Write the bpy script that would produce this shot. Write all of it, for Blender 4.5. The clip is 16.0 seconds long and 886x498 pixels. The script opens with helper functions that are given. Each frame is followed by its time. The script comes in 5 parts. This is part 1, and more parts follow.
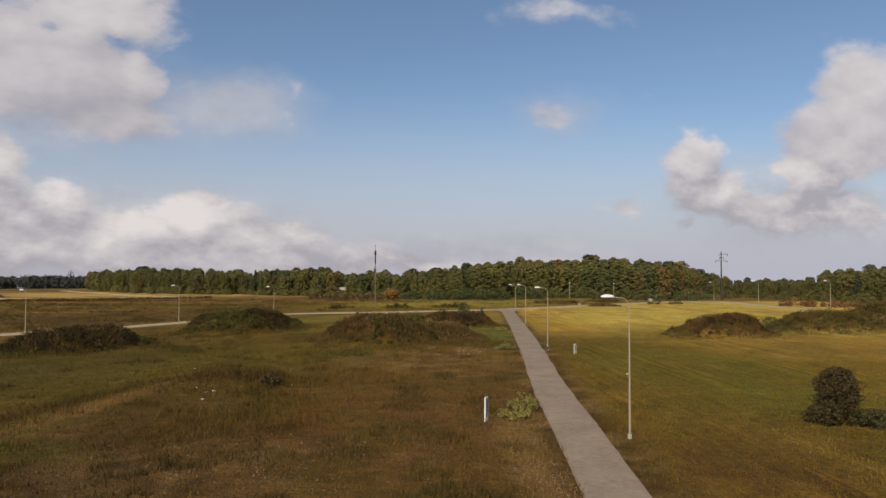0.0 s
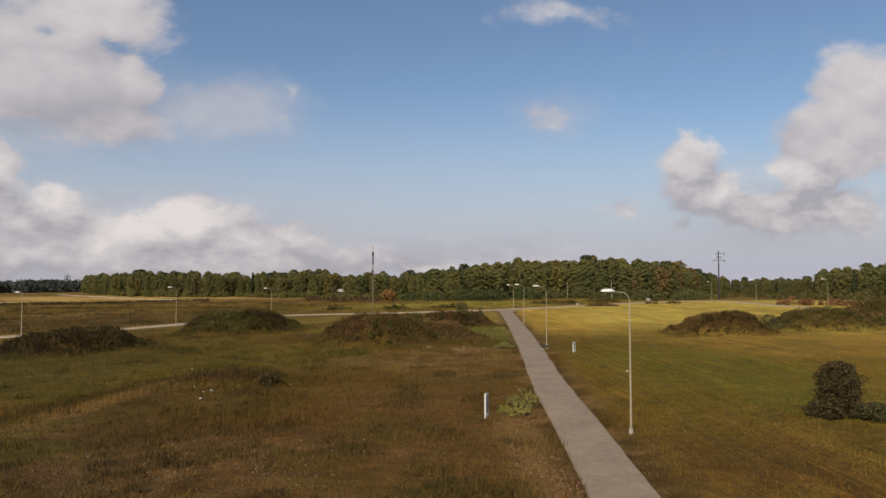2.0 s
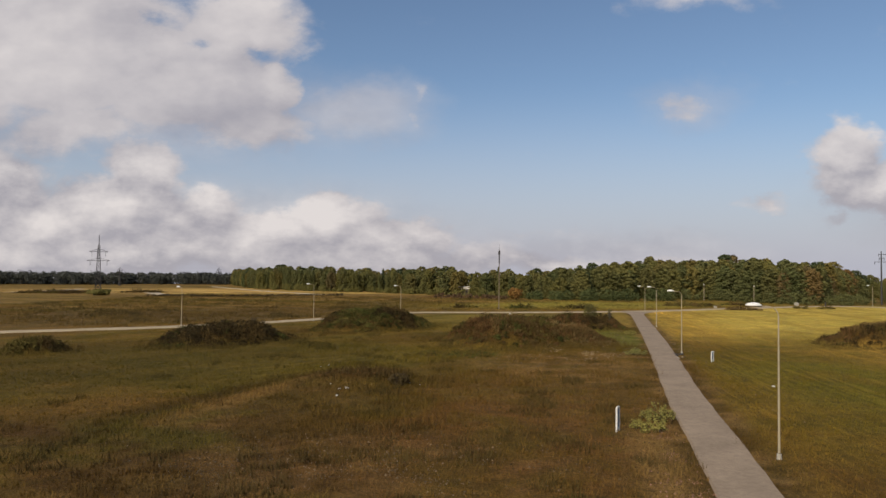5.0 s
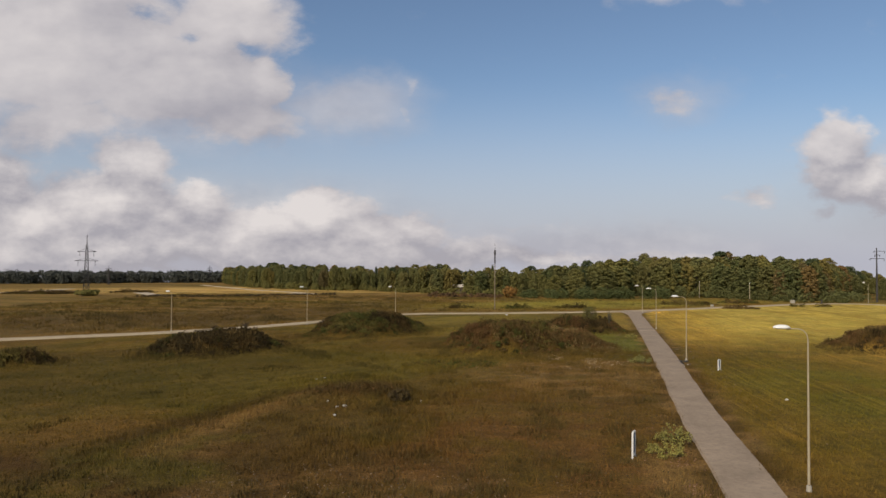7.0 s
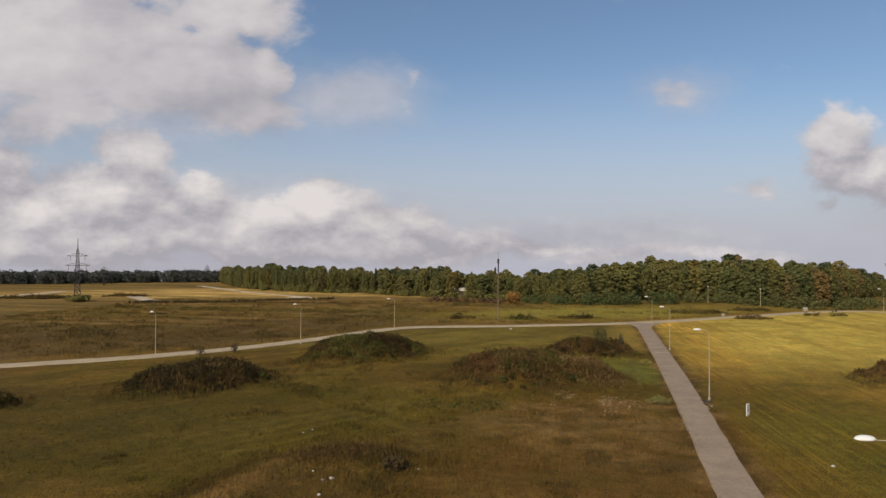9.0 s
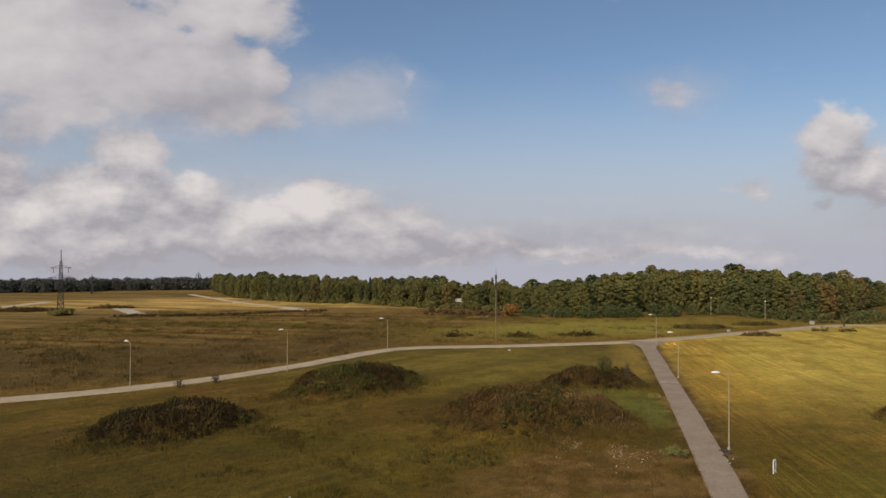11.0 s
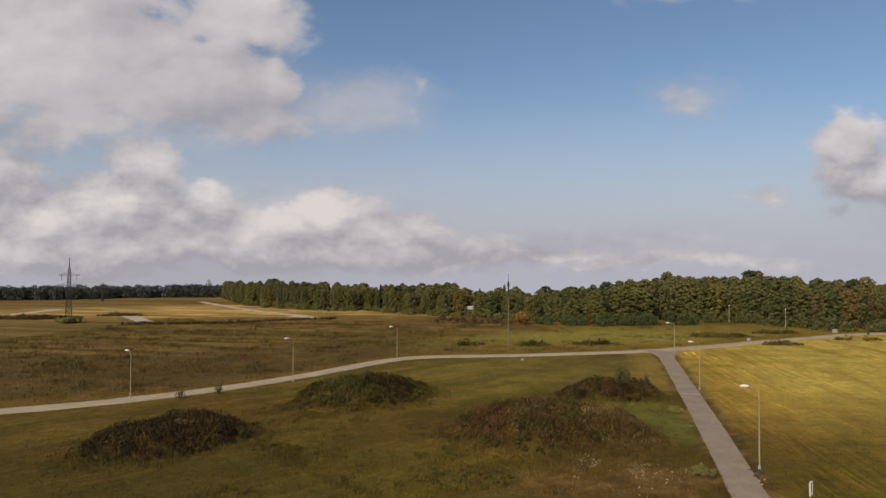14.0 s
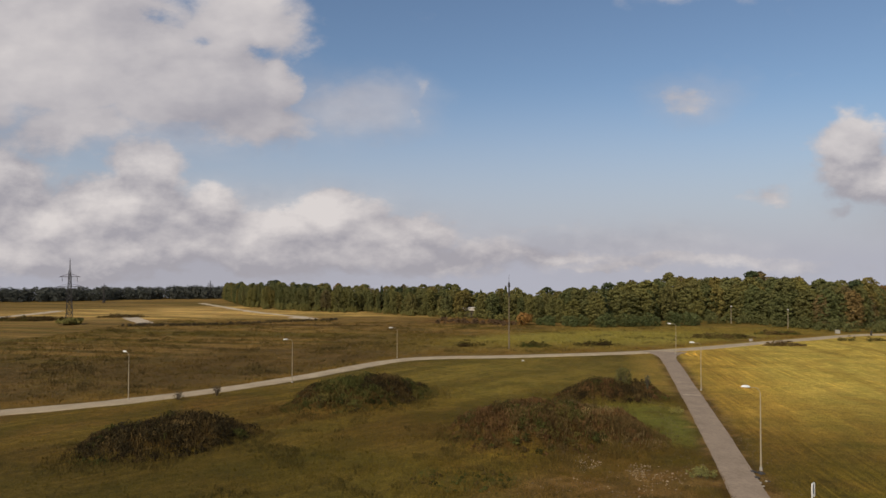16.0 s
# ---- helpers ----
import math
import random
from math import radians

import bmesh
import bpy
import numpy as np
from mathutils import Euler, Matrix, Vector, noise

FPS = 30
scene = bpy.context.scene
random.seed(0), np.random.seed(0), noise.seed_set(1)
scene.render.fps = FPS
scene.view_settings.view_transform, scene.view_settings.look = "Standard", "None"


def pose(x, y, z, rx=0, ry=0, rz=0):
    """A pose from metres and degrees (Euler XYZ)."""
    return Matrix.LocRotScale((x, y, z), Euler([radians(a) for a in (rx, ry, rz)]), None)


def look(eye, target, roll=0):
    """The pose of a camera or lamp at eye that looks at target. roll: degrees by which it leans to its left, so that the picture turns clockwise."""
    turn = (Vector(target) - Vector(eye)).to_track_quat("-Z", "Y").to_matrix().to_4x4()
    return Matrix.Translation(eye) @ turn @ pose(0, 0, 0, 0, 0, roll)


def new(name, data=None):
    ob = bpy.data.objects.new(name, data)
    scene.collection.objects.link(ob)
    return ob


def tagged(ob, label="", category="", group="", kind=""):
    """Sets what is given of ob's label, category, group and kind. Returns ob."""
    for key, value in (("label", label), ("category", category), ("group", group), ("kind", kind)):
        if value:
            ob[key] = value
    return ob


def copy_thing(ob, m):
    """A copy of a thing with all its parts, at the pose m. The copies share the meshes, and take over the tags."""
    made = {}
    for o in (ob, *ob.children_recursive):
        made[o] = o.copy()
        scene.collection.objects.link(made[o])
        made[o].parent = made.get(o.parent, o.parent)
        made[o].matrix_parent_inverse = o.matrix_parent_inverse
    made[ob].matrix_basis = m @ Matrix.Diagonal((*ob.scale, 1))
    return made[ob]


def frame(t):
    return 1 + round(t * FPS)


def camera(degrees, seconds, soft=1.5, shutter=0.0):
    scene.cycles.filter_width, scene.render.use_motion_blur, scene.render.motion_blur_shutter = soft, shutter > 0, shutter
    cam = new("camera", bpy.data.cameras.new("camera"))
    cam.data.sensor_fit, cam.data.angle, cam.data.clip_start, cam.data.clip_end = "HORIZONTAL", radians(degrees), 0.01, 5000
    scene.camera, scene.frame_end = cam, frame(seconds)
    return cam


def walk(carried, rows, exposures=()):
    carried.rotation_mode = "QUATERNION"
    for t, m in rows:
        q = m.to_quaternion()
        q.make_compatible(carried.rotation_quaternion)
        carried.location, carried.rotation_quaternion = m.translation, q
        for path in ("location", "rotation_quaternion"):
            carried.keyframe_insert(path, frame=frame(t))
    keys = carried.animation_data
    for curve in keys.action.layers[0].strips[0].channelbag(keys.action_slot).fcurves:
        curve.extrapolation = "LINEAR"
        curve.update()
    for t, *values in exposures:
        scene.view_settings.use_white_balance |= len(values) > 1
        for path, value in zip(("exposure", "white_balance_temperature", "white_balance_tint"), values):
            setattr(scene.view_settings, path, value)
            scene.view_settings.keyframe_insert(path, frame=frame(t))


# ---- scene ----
cam = camera(68.0, 16.0, soft=1.5)
# seconds, place, tilt up, lean, turn to the left
ROWS = [
    (0.0, 0.00, 0.00, 8.90, 2.03, -0.23, -0.00),
    (0.5, -0.08, 0.17, 8.74, 2.13, 0.12, -0.33),
    (1.0, -0.10, 0.22, 8.65, 2.17, 0.08, -0.73),
    (1.5, -0.07, 0.21, 8.61, 2.16, -0.07, -0.50),
    (2.0, -0.10, 0.22, 8.53, 2.22, 0.13, -0.23),
    (2.5, -0.11, 0.23, 8.48, 2.23, 0.11, -0.22),
    (3.0, -0.13, 0.21, 8.45, 2.22, 0.11, -0.12),
    (3.5, -0.17, 0.22, 8.57, 2.05, -0.65, 5.36),
    (4.0, -0.09, 0.19, 8.86, 1.89, -0.80, 10.86),
    (6.5, -1.16, 1.08, 9.90, 1.63, -0.34, 10.08),
    (7.0, -1.45, 2.28, 10.46, 1.38, -0.35, 9.95),
    (7.5, -1.60, 3.69, 11.19, 1.27, -0.13, 9.95),
    (8.0, -1.96, 5.20, 12.25, 0.96, -0.45, 10.09),
    (8.5, -2.25, 6.70, 13.37, 0.78, -0.48, 10.30),
    (9.0, -2.48, 8.25, 14.38, 0.68, -0.36, 10.07),
    (11.5, -3.40, 15.08, 17.98, 0.73, -0.29, 9.75),
    (12.0, -3.41, 15.74, 18.00, 0.94, -0.32, 10.56),
    (12.5, -3.52, 16.36, 17.96, 1.09, -0.27, 10.95),
    (13.0, -3.56, 16.75, 17.90, 1.15, -0.31, 11.04),
    (13.5, -3.60, 17.11, 17.74, 1.27, -0.27, 10.89),
    (14.0, -3.73, 17.48, 17.62, 1.33, -0.23, 10.78),
    (14.5, -3.73, 17.73, 17.61, 1.34, -0.20, 10.51),
    (15.0, -3.77, 17.84, 17.53, 1.39, -0.16, 10.71),
    (15.5, -3.65, 17.92, 17.47, 1.45, -0.14, 11.03),
    (16.0, -3.46, 18.02, 17.47, 1.46, -0.15, 10.96),
]
walk(cam, [(t, pose(x, y, z, 90 + tilt, lean, turn)) for t, x, y, z, tilt, lean, turn in ROWS],
     [(0.0, 0.0), (9.0, 0.0), (11.5, -0.08), (16.0, -0.10)])

# ---------------------------------------------------------------- sky, sun
SUN_AZ, SUN_EL = 205.0, 38.0      # degrees clockwise from +y, and above the ground
SKY_TURN = 10.0


def build_world():
    world = bpy.data.worlds.new("sky")
    scene.world = world
    world.use_nodes = True
    nt = world.node_tree
    nt.nodes.clear()
    N, L = nt.nodes.new, nt.links.new

    def put(sock, v):
        if hasattr(v, "is_output"):
            L(v, sock)
        else:
            sock.default_value = v

    def m(op, a, b=0.0, c=0.0, clamp=False):
        n = N("ShaderNodeMath")
        n.operation, n.use_clamp = op, clamp
        for s, v in zip(n.inputs, (a, b, c)):
            put(s, v)
        return n.outputs[0]

    def vm(op, a, b=(0, 0, 0), out=0):
        n = N("ShaderNodeVectorMath")
        n.operation = op
        put(n.inputs[0], a)
        put(n.inputs[1], b)
        return n.outputs[out]

    def step(v, lo, hi):
        n = N("ShaderNodeMapRange")
        n.interpolation_type = "SMOOTHSTEP"
        put(n.inputs[0], v)
        n.inputs[1].default_value, n.inputs[2].default_value = lo, hi
        return n.outputs[0]

    def noise_of(vec, scale, detail, rough=0.55):
        n = N("ShaderNodeTexNoise")
        put(n.inputs["Vector"], vec)
        n.inputs["Scale"].default_value = scale
        n.inputs["Detail"].default_value = detail
        n.inputs["Roughness"].default_value = rough
        return n

    def mixc(f, a, b):
        n = N("ShaderNodeMix")
        n.data_type = "RGBA"
        put(n.inputs[0], f)
        put(n.inputs[6], a)
        put(n.inputs[7], b)
        return n.outputs[2]

    coord = N("ShaderNodeTexCoord")
    turn = N("ShaderNodeVectorRotate")
    turn.rotation_type = "Z_AXIS"
    L(coord.outputs["Generated"], turn.inputs["Vector"])
    turn.inputs["Angle"].default_value = radians(-SKY_TURN)
    sep = N("ShaderNodeSeparateXYZ")
    L(turn.outputs[0], sep.inputs[0])
    ahead = m("MAXIMUM", sep.outputs[1], 0.12)
    U, V = m("DIVIDE", sep.outputs[0], ahead), m("DIVIDE", sep.outputs[2], ahead)
    comb = N("ShaderNodeCombineXYZ")
    L(U, comb.inputs[0]), L(V, comb.inputs[1])
    uv = comb.outputs[0]
    # ragged edges: the plane of the sky is pushed about by two sizes of noise
    stretch = vm("MULTIPLY", uv, (1.0, 1.6, 1.0))
    big, small = noise_of(stretch, 5.0, 5.0), noise_of(stretch, 17.0, 6.0, 0.62)
    push = vm("ADD", vm("MULTIPLY", vm("SUBTRACT", big.outputs["Color"], (0.5, 0.5, 0.5)), (0.15, 0.085, 0)),
              vm("MULTIPLY", vm("SUBTRACT", small.outputs["Color"], (0.5, 0.5, 0.5)), (0.055, 0.042, 0)))
    bent = vm("ADD", uv, push)

    def heaps_at(p):
        total = None
        for sign, rows, reach in ((1, CLOUDS, 1.25), (-1, GAPS, 1.2)):
            for cx, cy, rx, ry, weight in rows:
                d = vm("LENGTH", vm("MULTIPLY", vm("SUBTRACT", p, (cx, cy, 0)), (1 / rx, 1 / ry, 0)), out=1)
                v = m("MULTIPLY", m("SUBTRACT", reach, d, clamp=True), weight)
                total = v if total is None else m("MAXIMUM", total, v) if sign > 0 else m("SUBTRACT", total, v)
        return total

    fine = noise_of(stretch, 11.0, 7.0, 0.6)
    cover = heaps_at(bent)
    dense = m("ADD", cover, m("MULTIPLY", m("SUBTRACT", fine.outputs[0], 0.5), 0.62))
    alpha = m("MULTIPLY", step(dense, 0.07, 0.50), 0.94)
    veil = None
    for cx, cy, rx, ry, weight in VEILS:
        d = vm("LENGTH", vm("MULTIPLY", vm("SUBTRACT", bent, (cx, cy, 0)), (1 / rx, 1 / ry, 0)), out=1)
        v = m("MULTIPLY", step(d, 1.1, 0.2), weight)
        veil = v if veil is None else m("MAXIMUM", veil, v)
    alpha = m("MAXIMUM", alpha, m("MULTIPLY", veil, m("ADD", 0.6, m("MULTIPLY", big.outputs[0], 0.8))))
    # light on the heaps: bright upper rims, grey bellies
    above = heaps_at(vm("ADD", bent, (-0.012, 0.038, 0)))
    shifted = noise_of(vm("ADD", stretch, (0.010, -0.04, 0)), 11.0, 5.0, 0.55)
    rim = m("MULTIPLY", m("SUBTRACT", cover, above), m("SUBTRACT", 0.75, m("MULTIPLY", step(V, 0.13, 0.24), 0.35)))
    relief = m("MULTIPLY", m("SUBTRACT", fine.outputs[0], shifted.outputs[0]), m("SUBTRACT", 1.7, m("MULTIPLY", step(V, 0.13, 0.24), 1.15)))
    body = noise_of(stretch, 3.6, 4.0)
    glow = m("ADD", m("ADD", m("MULTIPLY", step(body.outputs[0], 0.30, 0.75), 0.55), m("ADD", relief, rim)), m("MULTIPLY", step(V, 0.02, 0.28), 0.22))
    low = step(V, 0.16, 0.03)
    tone = m("SUBTRACT", m("ADD", glow, -0.02), m("MULTIPLY", low, 0.01), clamp=True)
    cloud = mixc(tone, CLOUD_GREY, CLOUD_WHITE)
    # the half of the sky behind
    back = noise_of(turn.outputs[0], 2.4, 6.0)
    back_alpha = m("MULTIPLY", step(back.outputs[0], 0.47, 0.62), 0.85)
    front = step(sep.outputs[1], 0.12, 0.32)
    alpha = m("ADD", m("MULTIPLY", alpha, front), m("MULTIPLY", back_alpha, m("SUBTRACT", 1.0, front)))
    sky = N("ShaderNodeTexSky")
    sky.sky_type, sky.sun_disc = "NISHITA", False
    sky.sun_elevation, sky.sun_rotation = radians(SUN_EL), radians(SUN_AZ)
    sky.air_density, sky.dust_density, sky.ozone_density = 1.0, 1.2, 2.5
    up = N("ShaderNodeSeparateXYZ")
    L(coord.outputs["Generated"], up.inputs[0])
    lift = N("ShaderNodeCombineXYZ")
    L(up.outputs[0], lift.inputs[0]), L(up.outputs[1], lift.inputs[1])
    L(m("MAXIMUM", up.outputs[2], 0.01), lift.inputs[2])
    L(lift.outputs[0], sky.inputs[0])
    bg_sky, bg_haze, bg_cloud = N("ShaderNodeBackground"), N("ShaderNodeBackground"), N("ShaderNodeBackground")
    L(sky.outputs[0], bg_sky.inputs[0])
    bg_sky.inputs[1].default_value = SKY_STRENGTH
    bg_haze.inputs[0].default_value = HAZE
    L(cloud, bg_cloud.inputs[0])
    haze_mix, cloud_mix = N("ShaderNodeMixShader"), N("ShaderNodeMixShader")
    L(m("MULTIPLY", step(V, 0.30, -0.02), 0.95), haze_mix.inputs[0])
    L(bg_sky.outputs[0], haze_mix.inputs[1]), L(bg_haze.outputs[0], haze_mix.inputs[2])
    L(alpha, cloud_mix.inputs[0])
    L(haze_mix.outputs[0], cloud_mix.inputs[1]), L(bg_cloud.outputs[0], cloud_mix.inputs[2])
    out = N("ShaderNodeOutputWorld")
    L(cloud_mix.outputs[0], out.inputs[0])


def heap(x, y, rx, ry, w):
    return ((x - 784) / 1162, 0.024 + (441 - y) / 1162, rx / 1162, ry / 1162, w)


SKY_STRENGTH = 0.106
HAZE = (0.468, 0.47, 0.545, 1)
CLOUD_GREY, CLOUD_WHITE = (0.395, 0.375, 0.41, 1), (0.765, 0.71, 0.69, 1)
CLOUDS = [heap(*r) for r in (
    (-250, 60, 420, 230, 1.0), (100, 70, 290, 140, 1.0), (330, 140, 190, 90, 1.0), (400, 55, 130, 110, .86), (470, 140, 60, 70, .8), (430, 210, 120, 70, .62), (120, 215, 300, 70, .5),
    (600, 190, 150, 40, .30), (715, 180, 34, 50, .28), (-60, 320, 150, 90, .95), (60, 395, 160, 65, .95), (230, 310, 85, 75, .9), (170, 365, 170, 60, .9),
    (350, 372, 95, 52, .88), (480, 398, 130, 46, .85), (580, 388, 105, 48, .88), (690, 412, 110, 42, .82), (400, 432, 420, 60, .85),
    (100, 440, 420, 62, .9), (700, 452, 360, 40, .62), (960, 455, 150, 18, .6), (1080, 472, 140, 12, .5), (860, 450, 120, 18, .55), (950, 395, 160, 16, .22), (1150, 462, 420, 22, .40),
    (1475, 265, 80, 62, 1.0), (1530, 318, 110, 48, .85), (1600, 345, 120, 40, .7), (1735, 270, 90, 60, 1.0), (1780, 195, 110, 100, 1.0), (1870, 130, 140, 130, 1.0), (1750, 345, 200, 60, .7),
    (1205, 165, 62, 36, .34), (1335, 343, 55, 14, .40), (1465, 365, 40, 22, .34), (1220, -25, 130, 36, .26))]
VEILS = [heap(*r) for r in ((280, 190, 480, 120, .62), (250, 420, 650, 130, .7), (1700, 330, 330, 120, .45), (1000, 440, 500, 60, .4), (600, 190, 190, 75, .62), (1210, 165, 120, 60, .25))]
GAPS = [heap(*r) for r in ((445, 85, 46, 26, .42), (235, 18, 60, 22, .40), (330, 60, 60, 18, .22))]
build_world()

sun_data = bpy.data.lights.new("sun", "SUN")
sun_data.energy, sun_data.angle, sun_data.color = 3.3, radians(9), (1.0, 0.87, 0.68)
sun = new("sun", sun_data)
saz, sel = radians(SUN_AZ), radians(SUN_EL)
sun.matrix_world = look((math.sin(saz) * math.cos(sel) * 50, math.cos(saz) * math.cos(sel) * 50, math.sin(sel) * 50), (0, 0, 0))


# ---------------------------------------------------------------- materials
def material(name, rough=0.9, metal=0.0, spec=0.3):
    mat = bpy.data.materials.new(name)
    mat.use_nodes = True
    b = mat.node_tree.nodes["Principled BSDF"]
    b.inputs["Roughness"].default_value, b.inputs["Metallic"].default_value = rough, metal
    b.inputs["Specular IOR Level"].default_value = spec
    return mat, mat.node_tree, b


def tex(nt, scale, detail=4.0, rough=0.6):
    c, n = nt.nodes.new("ShaderNodeTexCoord"), nt.nodes.new("ShaderNodeTexNoise")
    nt.links.new(c.outputs["Object"], n.inputs["Vector"])
    n.inputs["Scale"].default_value, n.inputs["Detail"].default_value, n.inputs["Roughness"].default_value = scale, detail, rough
    return n


def ramp(nt, fac, *stops):
    r = nt.nodes.new("ShaderNodeValToRGB")
    nt.links.new(fac, r.inputs[0])
    els = r.color_ramp.elements
    while len(els) < len(stops):
        els.new(0.5)
    for e, (p, c) in zip(els, stops):
        e.position, e.color = p, (*c, 1)
    return r.outputs[0]


def blend(nt, how, fac, a, b):
    n = nt.nodes.new("ShaderNodeMix")
    n.data_type, n.blend_type = "RGBA", how
    for s, v in ((n.inputs[0], fac), (n.inputs[6], a), (n.inputs[7], b)):
        if hasattr(v, "is_output"):
            nt.links.new(v, s)
        else:
            s.default_value = v if isinstance(v, float) else (*v, 1)
    return n.outputs[2]


def bump(nt, b, height, strength, distance=0.05):
    n = nt.nodes.new("ShaderNodeBump")
    n.inputs["Strength"].default_value, n.inputs["Distance"].default_value = strength, distance
    nt.links.new(height, n.inputs["Height"])
    nt.links.new(n.outputs[0], b.inputs["Normal"])


def plain(name, colour, dark=0.75, scale=6.0, rough=0.8, metal=0.0):
    """A worn surface: two sizes of stain over one colour."""
    mat, nt, b = material(name, rough, metal)
    a, c = tex(nt, scale), tex(nt, scale * 9)
    col = ramp(nt, a.outputs[0], (0.3, [v * dark for v in colour]), (0.7, colour))
    col = blend(nt, "MULTIPLY", 0.5, col, ramp(nt, c.outputs[0], (0.3, (0.7, 0.7, 0.7)), (0.6, (1, 1, 1))))
    nt.links.new(col, b.inputs["Base Color"])
    bump(nt, b, c.outputs[0], 0.25, 0.01)
    return mat


def ground_material():
    mat, nt, b = material("grassland", 0.95, 0, 0.1)
    at = nt.nodes.new("ShaderNodeAttribute")
    at.attribute_name = "cover"
    f1, f2, f3 = tex(nt, 1.1, 5), tex(nt, 6.0, 6, 0.7), tex(nt, 0.22, 5)
    col = blend(nt, "MULTIPLY", 0.55, at.outputs["Color"], ramp(nt, f1.outputs[0], (0.36, (0.66, 0.63, 0.58)), (0.64, (1.30, 1.26, 1.18))))
    col = blend(nt, "MULTIPLY", 0.85, col, ramp(nt, f2.outputs[0], (0.34, (0.52, 0.52, 0.48)), (0.66, (1.44, 1.38, 1.3))))
    col = blend(nt, "MULTIPLY", 0.6, col, ramp(nt, f3.outputs[0], (0.36, (0.76, 0.84, 0.76)), (0.64, (1.20, 1.12, 1.04))))
    # old mowing lines: fine streaks along the way of the mower; third, furrow ridges shaded in colour
    sw = nt.nodes.new("ShaderNodeAttribute")
    sw.attribute_name = "swath"
    way = nt.nodes.new("ShaderNodeSeparateColor")
    nt.links.new(sw.outputs["Color"], way.inputs[0])
    geo = nt.nodes.new("ShaderNodeNewGeometry")
    for k, (turn, scale) in enumerate(((3.0, 1.9), (-35.0, 1.0), (82.0, 1.5))):
        vr = nt.nodes.new("ShaderNodeVectorRotate")
        vr.rotation_type = "Z_AXIS"
        vr.inputs["Angle"].default_value = radians(-turn)
        nt.links.new(geo.outputs["Position"], vr.inputs["Vector"])
        flat = nt.nodes.new("ShaderNodeVectorMath")
        flat.operation = "MULTIPLY"
        flat.inputs[1].default_value = (1.0, 0.03, 0.0)
        nt.links.new(vr.outputs[0], flat.inputs[0])
        line = tex(nt, scale, 4, 0.65)
        nt.links.new(flat.outputs[0], line.inputs["Vector"])
        if k == 0:
            # fine combing, and single tracks left by the wheels
            comb = ramp(nt, line.outputs[0], (0.40, (0.74, 0.73, 0.70)), (0.50, (1.0, 0.99, 0.97)), (0.60, (1.26, 1.22, 1.12)))
            col = blend(nt, "MULTIPLY", way.outputs[0], col, comb)
            track = tex(nt, 0.42, 1.5, 0.4)
            nt.links.new(flat.outputs[0], track.inputs["Vector"])
            tone = ramp(nt, track.outputs[0], (0.42, (0.96, 0.96, 0.95)), (0.475, (0.80, 0.79, 0.77)), (0.50, (1.55, 1.46, 1.28)), (0.525, (0.86, 0.85, 0.83)), (0.60, (0.98, 0.98, 0.97)))
        else:
            tone = ramp(nt, line.outputs[0], (0.42, (0.72, 0.71, 0.67)), (0.50, (1.0, 0.99, 0.96)), (0.58, (1.28, 1.23, 1.12)))
        col = blend(nt, "MULTIPLY", way.outputs[k], col, tone)
    nt.links.new(col, b.inputs["Base Color"])
    bump(nt, b, f2.outputs[0], 0.8, 0.25)
    return mat


def leaf_material(name, dark, light, extra=None):
    """Foliage: each clump its own tone, each plant its own cast."""
    mat, nt, b = material(name, 0.8, 0, 0.15)
    g, o = nt.nodes.new("ShaderNodeNewGeometry"), nt.nodes.new("ShaderNodeObjectInfo")
    col = ramp(nt, g.outputs["Random Per Island"], (0.0, dark), (1.0, light))
    stops = [(0.0, (0.76, 0.86, 0.80)), (0.5, (1.04, 1.04, 1.0)), (0.85, (1.38, 1.26, 0.98))]
    if extra:
        stops.append((1.0, extra))
    col = blend(nt, "MULTIPLY", 1.0, col, ramp(nt, o.outputs["Random"], *stops))
    nt.links.new(col, b.inputs["Base Color"])
    b.inputs["Transmission Weight"].default_value = 0.0
    return mat


def cover_material(name, lo=0.68, hi=1.36):
    """Blades that take the colour of the cover they grow in."""
    mat, nt, b = material(name, 0.9, 0, 0.1)
    at, g = nt.nodes.new("ShaderNodeAttribute"), nt.nodes.new("ShaderNodeNewGeometry")
    at.attribute_name = "cover"
    col = blend(nt, "MULTIPLY", 1.0, at.outputs["Color"], ramp(nt, g.outputs["Random Per Island"], (0.0, (lo, lo * 1.03, lo * 0.92)), (1.0, (hi, hi * 0.95, hi * 0.86))))
    nt.links.new(col, b.inputs["Base Color"])
    return mat


def asphalt_material(name, colour, dusty):
    mat, nt, b = material(name, 0.92, 0, 0.25)
    f1, f2, f3 = tex(nt, 0.35, 5), tex(nt, 3.0, 6, 0.7), tex(nt, 40, 3)
    col = ramp(nt, f1.outputs[0], (0.3, colour), (0.7, dusty))
    col = blend(nt, "MULTIPLY", 0.7, col, ramp(nt, f2.outputs[0], (0.3, (0.72, 0.71, 0.70)), (0.65, (1.1, 1.1, 1.08))))
    col = blend(nt, "MULTIPLY", 0.5, col, ramp(nt, f3.outputs[0], (0.3, (0.6, 0.6, 0.6)), (0.7, (1.3, 1.3, 1.3))))
    nt.links.new(col, b.inputs["Base Color"])
    bump(nt, b, f3.outputs[0], 0.4, 0.01)
    return mat


